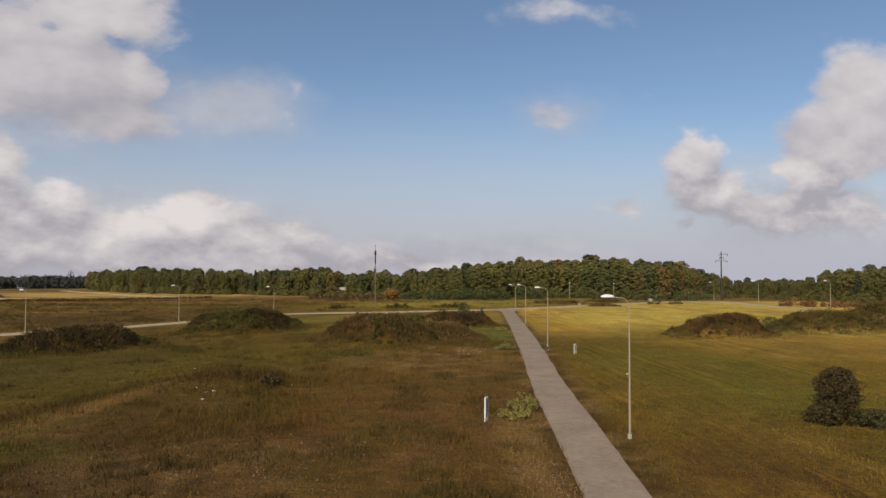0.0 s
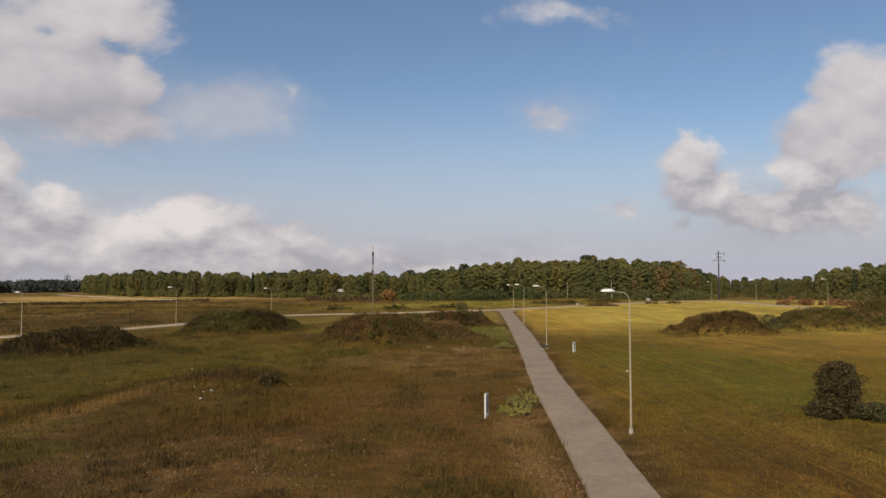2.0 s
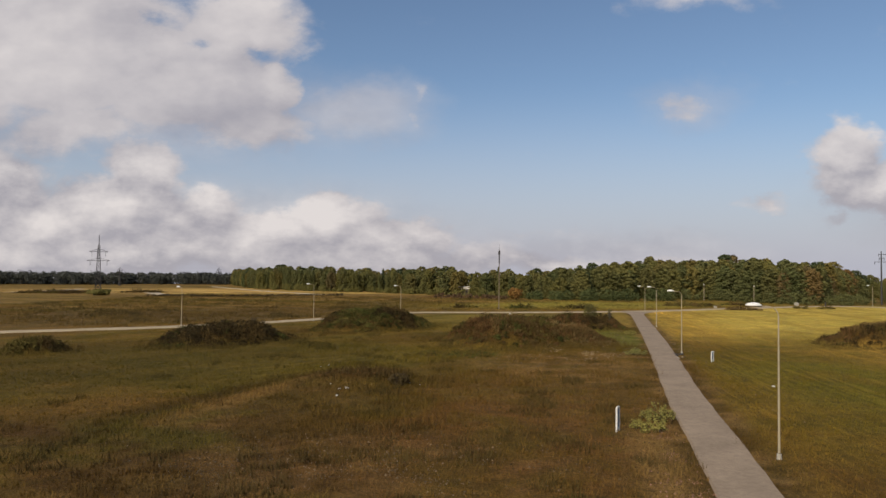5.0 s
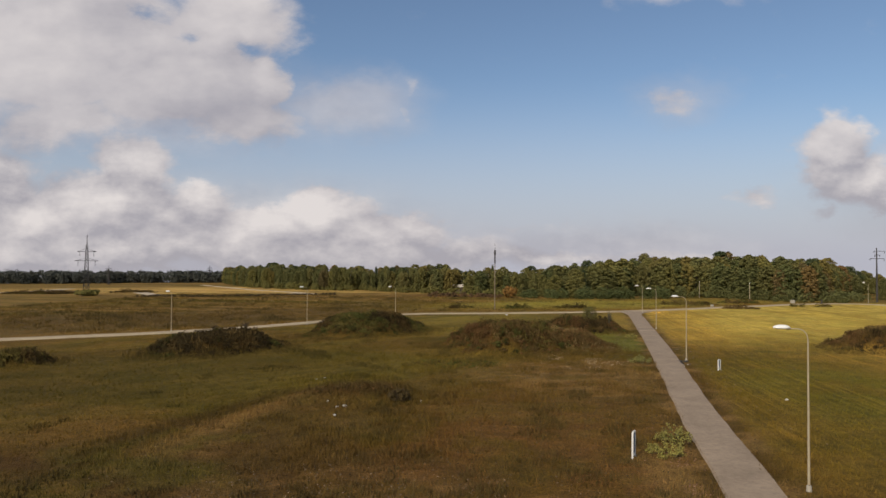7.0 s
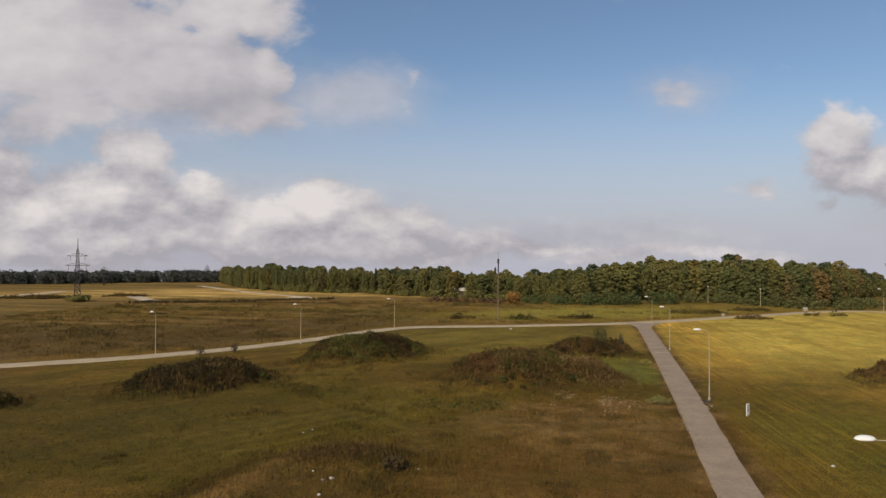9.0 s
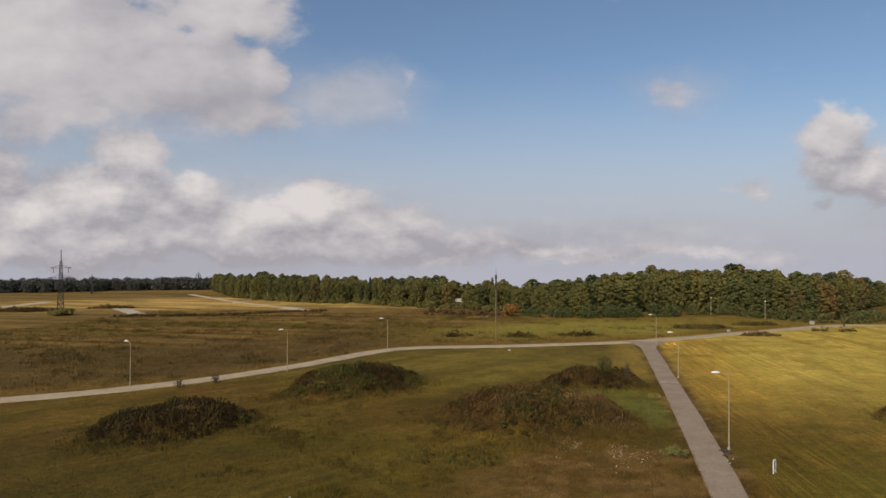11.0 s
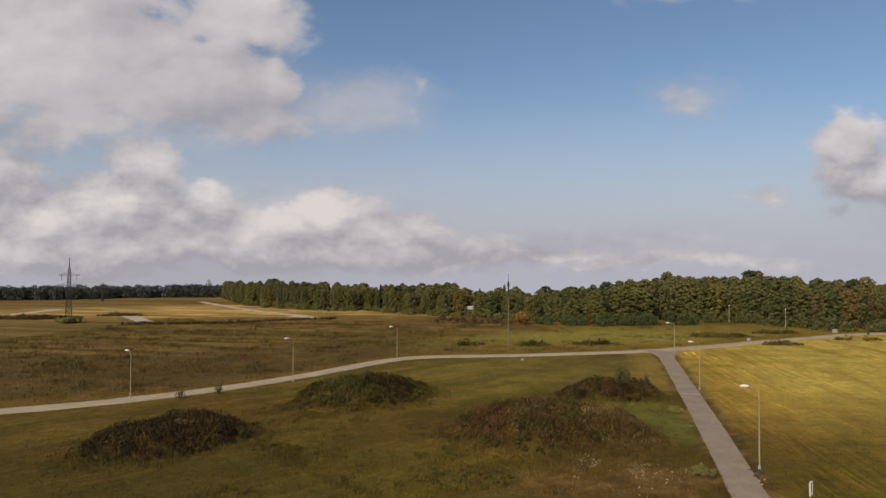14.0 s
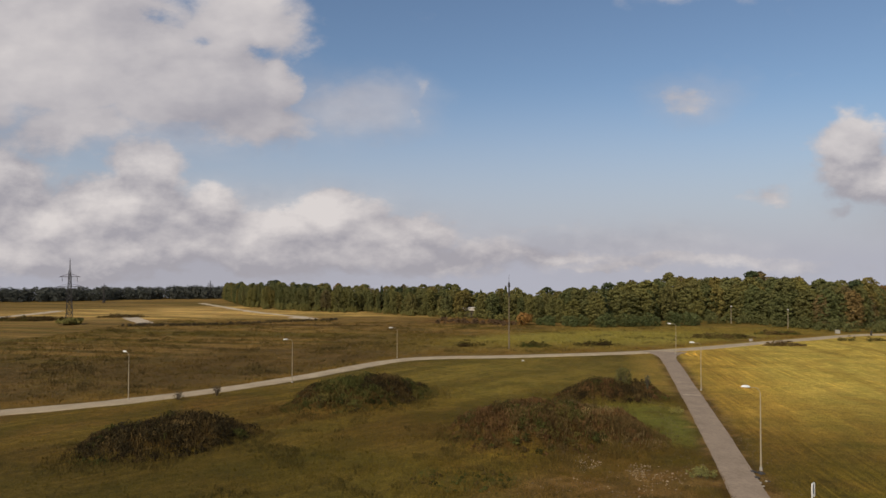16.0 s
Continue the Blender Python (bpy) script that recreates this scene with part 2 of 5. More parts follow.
M_GROUND = ground_material()
M_BLADE = cover_material("grass_blades", 0.72, 1.15)
M_BRUSH = cover_material("brushwood", 0.74, 1.18)
M_ASPHALT = asphalt_material("grey_asphalt", (0.245, 0.188, 0.134), (0.338, 0.260, 0.186))
M_ROAD = asphalt_material("pale_asphalt", (0.34, 0.270, 0.178), (0.46, 0.370, 0.248))
M_SAND = asphalt_material("bare_sand", (0.42, 0.34, 0.24), (0.55, 0.46, 0.35))
M_POLE = plain("galvanised_steel", (0.46, 0.385, 0.26), 0.8, 3.0, 0.6, 0.1)
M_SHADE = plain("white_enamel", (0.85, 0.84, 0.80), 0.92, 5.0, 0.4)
M_CONCRETE = plain("pale_concrete", (0.46, 0.42, 0.35), 0.75, 4.0, 0.9)
M_BOARD = plain("white_painted_board", (0.78, 0.76, 0.72), 0.8, 3.0, 0.7)
M_BLUE = plain("faded_blue_panel", (0.16, 0.19, 0.25), 0.8, 3.0, 0.5)
M_DARKSTEEL = plain("dark_weathered_steel", (0.075, 0.07, 0.068), 0.7, 2.0, 0.7, 0.3)
M_STONE = plain("pale_fieldstone", (0.55, 0.52, 0.46), 0.7, 3.0, 0.9)
M_BARK = plain("rough_bark", (0.11, 0.085, 0.06), 0.6, 2.0, 0.95)
M_WALL = plain("brown_boards", (0.13, 0.10, 0.07), 0.75, 1.0, 0.9)
M_ROOF = plain("pale_roof_sheet", (0.60, 0.54, 0.46), 0.8, 1.0, 0.7)
M_GLASS = plain("dark_window", (0.03, 0.035, 0.04), 0.8, 1.0, 0.15)
L_FOREST = leaf_material("forest_leaves", (0.090, 0.092, 0.033), (0.140, 0.134, 0.049), (1.12, 1.04, 0.9))
L_BIRCH = leaf_material("turning_leaves", (0.104, 0.094, 0.032), (0.160, 0.138, 0.048), (1.12, 1.0, 0.85))
L_AUTUMN = leaf_material("autumn_leaves", (0.108, 0.080, 0.034), (0.175, 0.122, 0.052), (1.15, 0.92, 0.85))
L_PINE = leaf_material("dark_needles", (0.050, 0.060, 0.028), (0.084, 0.094, 0.042))
# dark needles with the blue of distance haze mixed into the colour
L_FARWOOD_HAZE = leaf_material("haze_blue_needles", (0.046, 0.053, 0.052), (0.064, 0.070, 0.066))
LEAVES = {"forest": L_FOREST, "birch": L_BIRCH, "autumn": L_AUTUMN, "pine": L_PINE}
L_SCRUB = leaf_material("brown_scrub", (0.036, 0.028, 0.016), (0.100, 0.072, 0.038))
L_GREENSCRUB = leaf_material("green_scrub", (0.060, 0.064, 0.022), (0.120, 0.112, 0.040))
L_LIGHT = leaf_material("pale_leaves", (0.10, 0.105, 0.032), (0.25, 0.235, 0.080))
L_BUSH = leaf_material("olive_brown_leaves", (0.052, 0.036, 0.015), (0.098, 0.066, 0.026))
L_DULL = leaf_material("dull_green_leaves", (0.045, 0.043, 0.018), (0.090, 0.078, 0.030))
L_YOUNG = leaf_material("young_green_needles", (0.066, 0.078, 0.028), (0.104, 0.116, 0.042))
L_ORANGE = leaf_material("orange_leaves", (0.11, 0.06, 0.022), (0.26, 0.15, 0.05))
L_RED = leaf_material("russet_leaves", (0.10, 0.060, 0.034), (0.19, 0.105, 0.056))


# ---------------------------------------------------------------- mesh helpers
def mesh_from(name, verts, faces, mat, smooth=False):
    me = bpy.data.meshes.new(name)
    me.from_pydata([tuple(v) for v in verts], [], faces)
    me.materials.append(mat)
    if smooth:
        me.shade_smooth()
    return me


def quads_mesh(name, corners, mat, colours=None):
    """One mesh of loose quads or triangles: corners (n, k, 3)."""
    n, k = corners.shape[:2]
    me = bpy.data.meshes.new(name)
    me.vertices.add(n * k)
    me.vertices.foreach_set("co", corners.astype(np.float32).ravel())
    me.loops.add(n * k)
    me.loops.foreach_set("vertex_index", np.arange(n * k, dtype=np.int32))
    me.polygons.add(n)
    me.polygons.foreach_set("loop_start", np.arange(0, n * k, k, dtype=np.int32))
    me.update(calc_edges=True)
    me.materials.append(mat)
    if colours is not None:
        at = me.color_attributes.new("cover", "FLOAT_COLOR", "POINT")
        c = np.ones((n * k, 4), np.float32)
        c[:, :3] = np.repeat(colours, k, axis=0)
        at.data.foreach_set("color", c.ravel())
    return me


def bm_mesh(name, bm, mat, smooth=False):
    me = bpy.data.meshes.new(name)
    bm.to_mesh(me)
    bm.free()
    me.materials.append(mat)
    if smooth:
        me.shade_smooth()
    return me


def part(name, data, material_or_none, parent, label=""):
    """One mesh object under a thing or under a part."""
    if isinstance(data, bmesh.types.BMesh):
        data = bm_mesh(name, data, material_or_none)
    ob = new(name, data)
    ob.parent = parent
    return tagged(ob, label)


def box(bm, lo, hi, bevel=0.0):
    m = Matrix.Translation([(a + b) / 2 for a, b in zip(lo, hi)]) @ Matrix.Diagonal([*[b - a for a, b in zip(lo, hi)], 1])
    g = bmesh.ops.create_cube(bm, size=1, matrix=m)
    if bevel:
        bmesh.ops.bevel(bm, geom=list({e for v in g["verts"] for e in v.link_edges}), offset=bevel, segments=2, affect="EDGES")
    return bm


def rod(bm, a, b, r0, r1=None, seg=8):
    a, b = Vector(a), Vector(b)
    m = Matrix.Translation((a + b) / 2) @ (b - a).to_track_quat("Z", "Y").to_matrix().to_4x4()
    bmesh.ops.create_cone(bm, cap_ends=True, segments=seg, radius1=r0, radius2=r0 if r1 is None else r1, depth=(b - a).length, matrix=m)
    return bm


def tube(bm, pts, radii, seg=8):
    for (p, q), (r, s) in zip(zip(pts, pts[1:]), zip(radii, radii[1:])):
        rod(bm, p, q, r, s, seg)
    return bm


def thing(name, x, y, z, label, category, group="", rz=0.0, kind=""):
    ob = new(name)
    ob.matrix_world = pose(x, y, z, 0, 0, rz)
    ob.empty_display_size = 0.3
    return tagged(ob, label, category, group, kind)


# ---------------------------------------------------------------- land: noise, relief and cover
def hash2(ix, iy, seed):
    h = (ix.astype(np.int64) * 374761393 + iy.astype(np.int64) * 668265263 + seed * 144665) & 0x7FFFFFFF
    h = ((h ^ (h >> 13)) * 1274126177) & 0x7FFFFFFF
    return ((h ^ (h >> 16)) & 0xFFFF) / 65535.0


def vnoise(x, y, seed=0):
    ix, iy = np.floor(x), np.floor(y)
    fx, fy = x - ix, y - iy
    fx, fy = fx * fx * (3 - 2 * fx), fy * fy * (3 - 2 * fy)
    a, b = hash2(ix, iy, seed), hash2(ix + 1, iy, seed)
    c, d = hash2(ix, iy + 1, seed), hash2(ix + 1, iy + 1, seed)
    return (a * (1 - fx) + b * fx) * (1 - fy) + (c * (1 - fx) + d * fx) * fy


def fbm(x, y, size, seed=0, octaves=4):
    v, amp, tot = 0.0, 1.0, 0.0
    for i in range(octaves):
        v = v + amp * vnoise(x / size * 2 ** i + 37.1 * i, y / size * 2 ** i - 11.7 * i, seed + i)
        tot += amp
        amp *= 0.55
    return v / tot


def sstep(v, lo, hi):
    t = np.clip((v - lo) / (hi - lo), 0, 1)
    return t * t * (3 - 2 * t)


# heaps of dug earth: centre, half length, half width, turn, height
HEAPS = [
    (-42.3, 76.8, 8.8, 6.0, 53, 1.65),
    (-29.8, 100.2, 10.8, 6.2, 51, 2.5),
    (-7.6, 86.8, 8.8, 7.8, 20, 2.7),
    (0.0, 90.5, 8.0, 4.6, -55, 1.4),
    (2.0, 108.2, 7.6, 4.6, 12, 1.75),
    (40.2, 95.0, 8.6, 4.8, 12, 2.4),
    (59.0, 102.5, 10.0, 5.0, 8, 2.2),
    (70.0, 104.5, 8.0, 5.8, 10, 3.2),
    (-56.5, 61.5, 3.6, 3.0, 30, 1.0),
    (-17.0, 52.5, 6.0, 3.0, 15, 0.85),
]
NEAR_PATH = ((-1.0, -60.0), (3.4, -18.0), (5.6, 8.0), (7.05, 27.0), (7.4, 33.0), (8.0, 44.0), (8.3, 51.0), (9.0, 60.0), (9.7, 68.0), (10.3, 77.0), (11.0, 86.0), (12.0, 101.0), (12.7, 113.0), (14.5, 143.0), (15.1, 157.0))
LONG_ROAD = ((-110, 52.0), (-82, 74.5), (-69.5, 84.5), (-60.2, 92.0), (-51.1, 103.4), (-46.3, 111.5), (-41.3, 122.0), (-37.4, 132.0), (-33.9, 138.2), (-30, 140.6),
             (-25.5, 141.8), (-15.1, 145.0), (-4.5, 149.8), (6.6, 154.6), (14.8, 159.7), (25.4, 167.6), (32.4, 173.6), (41, 181.4), (51, 189.0), (67, 203.0), (80, 208.5), (88.0, 206.0),
             (89, 190.0), (91, 172.0), (95, 152.0), (104, 128), (120, 100))


def heap_height(x, y):
    z = np.zeros_like(x)
    for cx, cy, a, b, turn, h in HEAPS:
        c, s = math.cos(radians(turn)), math.sin(radians(turn))
        u, v = ((x - cx) * c + (y - cy) * s) / a, (-(x - cx) * s + (y - cy) * c) / b
        d = np.sqrt(u * u + v * v) + (fbm(x, y, 3.0, 5, 3) - 0.5) * 0.5
        z = np.maximum(z, h * (1 - sstep(d, 0.42, 1.06)) * (0.66 + 0.6 * fbm(x, y, 4.2, 9, 3)))
    return z


def line_distance(x, y, line):
    best = np.full_like(x, 1e9)
    for (x0, y0), (x1, y1) in zip(line, line[1:]):
        dx, dy = x1 - x0, y1 - y0
        t = np.clip(((x - x0) * dx + (y - y0) * dy) / (dx * dx + dy * dy), 0, 1)
        best = np.minimum(best, np.hypot(x - x0 - t * dx, y - y0 - t * dy))
    return best


def land(x, y):
    """Height of the ground: nearly flat, heaps of earth, falling away behind the woods."""
    x, y = np.asarray(x, float), np.asarray(y, float)
    r = np.hypot(x, y)
    z = 0.22 * (fbm(x, y, 14, 2) - 0.5) + 0.10 * (fbm(x, y, 3.0, 3, 2) - 0.5)
    flat = np.minimum(line_distance(x, y, NEAR_PATH), line_distance(x, y, LONG_ROAD))
    z = z * sstep(flat, 2.2, 6.0) - 0.05 * (1 - sstep(flat, 1.2, 3.0))
    return z + heap_height(x, y) - 0.05 * np.maximum(r - 400, 0)


def ellipse(x, y, cx, cy, a, b, turn=0.0, soft=0.35, rag=0.5, size=9.0, seed=21):
    c, s = math.cos(radians(turn)), math.sin(radians(turn))
    u, v = ((x - cx) * c + (y - cy) * s) / a, (-(x - cx) * s + (y - cy) * c) / b
    d = np.sqrt(u * u + v * v) + (fbm(x, y, size, seed) - 0.5) * rag
    return 1 - sstep(d, 1 - soft, 1 + soft)


GREEN, LUSH, DRY = (0.088, 0.080, 0.021), (0.080, 0.090, 0.022), (0.150, 0.112, 0.045)
BROWN, RUSSET, STRAW = (0.120, 0.080, 0.036), (0.118, 0.074, 0.040), (0.46, 0.375, 0.22)
# the mown yellow is lifted to carry the sun lying on that field
MOWN_SUNLIT, GREY, FALLOW = (0.455, 0.425, 0.165), (0.145, 0.118, 0.075), (0.158, 0.122, 0.066)
RUBBLE, DARK = (0.24, 0.18, 0.12), (0.05, 0.036, 0.022)


def side_of(x, y):
    """Metres across from the near path, positive on the side of the mown field."""
    return x - np.interp(y, [p[1] for p in NEAR_PATH], [p[0] for p in NEAR_PATH])


def cover(x, y):
    """The colour of what grows at a place, with some sun and shade laid in."""
    x, y = np.asarray(x, float), np.asarray(y, float)
    col = np.empty(x.shape + (3,))
    col[:] = GREEN

    def lay(c, mask):
        col[:] = col * (1 - mask[..., None]) + np.array(c) * mask[..., None]

    n1, n2, n3 = fbm(x, y, 11, 31), fbm(x, y, 4.0, 41), fbm(x, y, 1.7, 51, 3)
    n4, n5 = fbm(x, y, 28, 81), fbm(x * 0.35 + 5, y * 1.6, 6.0, 91)
    # old mowing lines across the lawn, and along the path on its other side
    along, across = x * 0.574 + y * 0.819 + 3 * n1, -x * 0.819 + y * 0.574 + 5 * n1
    n6 = fbm(along * 0.09, across, 3.6, 101, 2)
    n7 = fbm(x + 0.105 * y, y * 0.09, 3.8, 111, 2)
    n8 = fbm(x * 0.55, y, 4.5, 121)
    lay(DRY, sstep(n1 * 0.6 + n5 * 0.4, 0.49, 0.62) * 0.75)
    lay((0.14, 0.118, 0.034), sstep(n6, 0.52, 0.68) * 0.75)
    lay((0.060, 0.058, 0.018), sstep(1 - n6, 0.55, 0.70) * 0.6)
    lay(BROWN, sstep(n4, 0.52, 0.66) * 0.6)
    # beyond the long road: fallow land, straw strip, green meadow
    road_y = np.interp(x, [p[0] for p in LONG_ROAD[:21]], [p[1] for p in LONG_ROAD[:21]])
    far = sstep(y - road_y, 0, 5)
    lay(FALLOW, far * sstep(-x, 0, 25))
    lay(GREY, far * sstep(-x, 10, 40) * sstep(n2, 0.45, 0.65) * 0.5)
    lay(GREEN, far * sstep(n5, 0.46, 0.60) * 0.75)
    lay((0.22, 0.172, 0.098), far * sstep(n8, 0.53, 0.66) * 0.6)
    lay((0.078, 0.070, 0.034), far * sstep(1 - n8, 0.56, 0.68) * 0.55)
    lay((0.20, 0.165, 0.10), far * sstep(n3, 0.62, 0.72) * 0.5)
    lay((0.128, 0.095, 0.052), far * sstep(-x, 0, 25) * sstep(n4, 0.48, 0.6) * 0.6)
    lay((0.21, 0.165, 0.095), far * sstep(n2, 0.53, 0.62) * 0.4)
    lay((0.080, 0.076, 0.034), far * sstep(1 - n2, 0.53, 0.62) * 0.45)
    lay(GREEN, far * ellipse(x, y, -60, 165, 60, 16, 10) * 0.6)
    # shade over the left fallow, laid in as a darker cover colour
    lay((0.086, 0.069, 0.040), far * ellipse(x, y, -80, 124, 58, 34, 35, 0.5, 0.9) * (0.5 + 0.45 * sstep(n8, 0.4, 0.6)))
    lay((0.175, 0.158, 0.062), far * ellipse(x, y, 26, 190, 66, 27, 28))
    lay((0.215, 0.225, 0.088), far * ellipse(x, y, 8, 185, 36, 13, 20) * 0.85)
    lay(DRY, far * (1 - sstep(y - road_y, 5, 13)) * (0.4 + 0.6 * sstep(n2, 0.4, 0.6)))
    lay(RUSSET, ellipse(x, y, -32, 222, 16, 9, 10) * 0.8)
    lay(STRAW, ellipse(x, y, -140, 238, 76, 34, 20, 0.2, 0.35) * (0.6 + 0.5 * sstep(n5, 0.4, 0.6)))
    lay(STRAW, ellipse(x, y, -90, 244, 60, 10, 0, 0.3, 0.5) * 0.7)
    n9 = fbm(x * 0.07, y, 3.2, 141, 3)
    strips = far * sstep(y - road_y, 40, 70) * sstep(-x, 40, 70)
    lay((0.20, 0.155, 0.085), strips * sstep(n9, 0.50, 0.62) * 0.75)
    lay((0.10, 0.095, 0.035), strips * sstep(1 - n9, 0.58, 0.68) * 0.7)
    lay(DARK, ellipse(x, y, -96, 197, 42, 2.6, 8, 0.4, 0.3) * 0.8)
    # the mown field beside the path: yellow grass, with sunshine laid into its colour
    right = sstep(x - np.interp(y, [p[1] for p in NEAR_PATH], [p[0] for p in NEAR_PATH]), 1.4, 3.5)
    lay(MOWN_SUNLIT, right * sstep(y + 0.35 * x, 84, 138) * (1 - far) * np.clip(0.86 + 0.5 * (n7 - 0.5) + 0.3 * (n4 - 0.5), 0, 1))
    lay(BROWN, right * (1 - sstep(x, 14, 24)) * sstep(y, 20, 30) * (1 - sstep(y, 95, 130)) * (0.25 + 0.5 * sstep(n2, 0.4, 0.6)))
    # golden strip along the path, warmed in colour as if in full sun
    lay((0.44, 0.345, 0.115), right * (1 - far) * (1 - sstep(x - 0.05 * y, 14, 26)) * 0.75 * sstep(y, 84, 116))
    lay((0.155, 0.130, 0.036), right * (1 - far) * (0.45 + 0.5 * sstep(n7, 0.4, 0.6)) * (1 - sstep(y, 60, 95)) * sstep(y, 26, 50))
    lay((0.24, 0.185, 0.06), right * (1 - far) * sstep(n2, 0.5, 0.64) * 0.3)
    lay((0.27, 0.21, 0.085), ellipse(x, y, 56, 80, 30, 14, 0) * (0.45 + 0.5 * sstep(n2, 0.4, 0.6)))
    lay((0.095, 0.088, 0.026), right * (1 - far) * sstep(n7, 0.52, 0.64) * 0.22 * (1 - 0.6 * sstep(y, 90, 130)))
    lay((0.21, 0.17, 0.06), right * (1 - far) * sstep(1 - n7, 0.55, 0.68) * 0.4)
    lay((0.120, 0.125, 0.034), right * (1 - far) * ellipse(x, y, 25, 58, 9, 26, 8, 0.6, 0.8) * (0.35 + 0.6 * sstep(n2, 0.36, 0.56)))
    # rough ground this side of the path
    edge_y = np.interp(x + 3.0 * (n2 - 0.5), [-32, -27.5, -22.5, -21, -15, -11, -8, 6], [33, 37, 47, 57, 60, 66, 72, 78])
    rough = (1 - right) * (1 - sstep(y - edge_y, -1.5, 2.0)) * (1 - far)
    lay((0.112, 0.084, 0.040), rough * 0.75)
    lay((0.066, 0.046, 0.024), rough * (1 - sstep(y, 31, 46)) * 0.9)
    lay((0.085, 0.085, 0.027), rough * sstep(n1 * 0.5 + n2 * 0.5, 0.49, 0.58) * 0.8)
    lay(RUSSET, rough * sstep(n2, 0.52, 0.62) * 0.55)
    lay((0.055, 0.042, 0.020), rough * sstep(n3, 0.57, 0.70) * 0.7)
    lay((0.165, 0.125, 0.070), rough * sstep(1 - n3, 0.60, 0.72) * 0.5)
    lay((0.20, 0.145, 0.085), ellipse(x, y, -22.6, 45.0, 8.5, 1.1, 82, 0.5, 0.8, 3.0) * 0.85)
    lay((0.060, 0.045, 0.020), ellipse(x, y, -25.0, 44.5, 9.0, 1.2, 76, 0.5, 0.8, 3.0) * 0.7)
    lay(BROWN, ellipse(x, y, -2, 50, 10, 30, 6, 0.4) * (0.25 + 0.5 * sstep(n2, 0.42, 0.6)))
    lay(RUSSET, ellipse(x, y, -2, 38, 9, 11, 0, 0.5) * sstep(n3, 0.4, 0.62) * 0.8)
    lay((0.20, 0.145, 0.10), ellipse(x, y, -9, 30, 9, 5, 15, 0.4, 0.9, 4) * sstep(n3, 0.46, 0.62) * 0.45)
    lay((0.20, 0.150, 0.095), ellipse(x, y, -1, 66, 9, 10, 15, 0.4, 0.9, 4) * sstep(n3, 0.40, 0.58) * 0.7)
    lay(RUBBLE, ellipse(x, y, 4.6, 31, 1.6, 9, 4, 0.5, 0.5, 4) * 0.6)
    lay(LUSH, ellipse(x, y, -30, 66, 15, 12, 30) * 0.8)
    lay((0.120, 0.145, 0.048), ellipse(x, y, 5.0, 96, 5.2, 10, 12) * 0.95)
    lay((0.160, 0.148, 0.050), ellipse(x, y, -8, 124, 30, 20, 20, 0.5) * (0.6 + 0.35 * sstep(n6, 0.4, 0.6)))
    lay((0.125, 0.112, 0.036), ellipse(x, y, -30, 72, 22, 20, 35, 0.5) * (0.3 + 0.5 * sstep(n6, 0.42, 0.6)))
    lay(GREEN, sstep(n2, 0.56, 0.70) * 0.45 * (1 - far) * (1 - 0.75 * right))
    # the near left lawn dimmed likewise: shade put into its colour
    lay((0.072, 0.063, 0.023), ellipse(x, y, -46, 60, 24, 17, 35, 0.5) * 0.7)
    lay((0.22, 0.185, 0.070), sstep(-side_of(x, y), 1.4, 2.2) * (1 - sstep(-side_of(x, y), 4.5, 9.0)) * sstep(y, 104, 122) * (1 - far) * 0.85)
    hh = heap_height(x, y)
    lay((0.06, 0.042, 0.022), sstep(hh, 0.2, 0.8) * 0.9)
    side = line_distance(x, y, NEAR_PATH)
    lay((0.075, 0.054, 0.028), (1 - sstep(side, 1.5, 2.6)) * 0.75)
    lay(RUBBLE, (1 - sstep(side, 1.6, 3.4)) * 0.55 * sstep(n3, 0.5, 0.64))
    return col * np.array((1.235, 1.02, 0.59)) * (0.80 + 0.28 * n3[..., None] + 0.24 * (n5[..., None] - 0.4))


def swath(x, y):
    """Where the mower went: along the path on one side of it, slantwise on the lawn; third, where furrows are drawn."""
    road_y = np.interp(x, [p[0] for p in LONG_ROAD[:21]], [p[1] for p in LONG_ROAD[:21]])
    side = x - np.interp(y, [p[1] for p in NEAR_PATH], [p[0] for p in NEAR_PATH])
    near = 1 - sstep(y - road_y, -6, 0)
    patchy = 0.35 + 0.65 * sstep(fbm(x, y, 12, 131), 0.36, 0.58)
    bare = 1 - sstep(heap_height(x, y), 0.1, 0.6)
    right = sstep(side, 1.8, 4.0) * near * patchy * bare
    left = sstep(-side, 6, 16) * near * patchy * bare * sstep(y + 0.9 * x, 12, 30) * sstep(-x, 6, 18)
    # furrow relief in the rough soil, imitated by light and dark streaks
    furrow = np.maximum(ellipse(x, y, -8, 29.5, 15, 6, 5, 0.4), 0.75 * ellipse(x, y, -3, 46, 13, 14, 8, 0.4)) * sstep(-side, 1.5, 3.0)
    return np.stack([right * (0.6 + 0.35 * (1 - sstep(side, 6, 16))), left * 0.55, furrow * 0.35], -1)


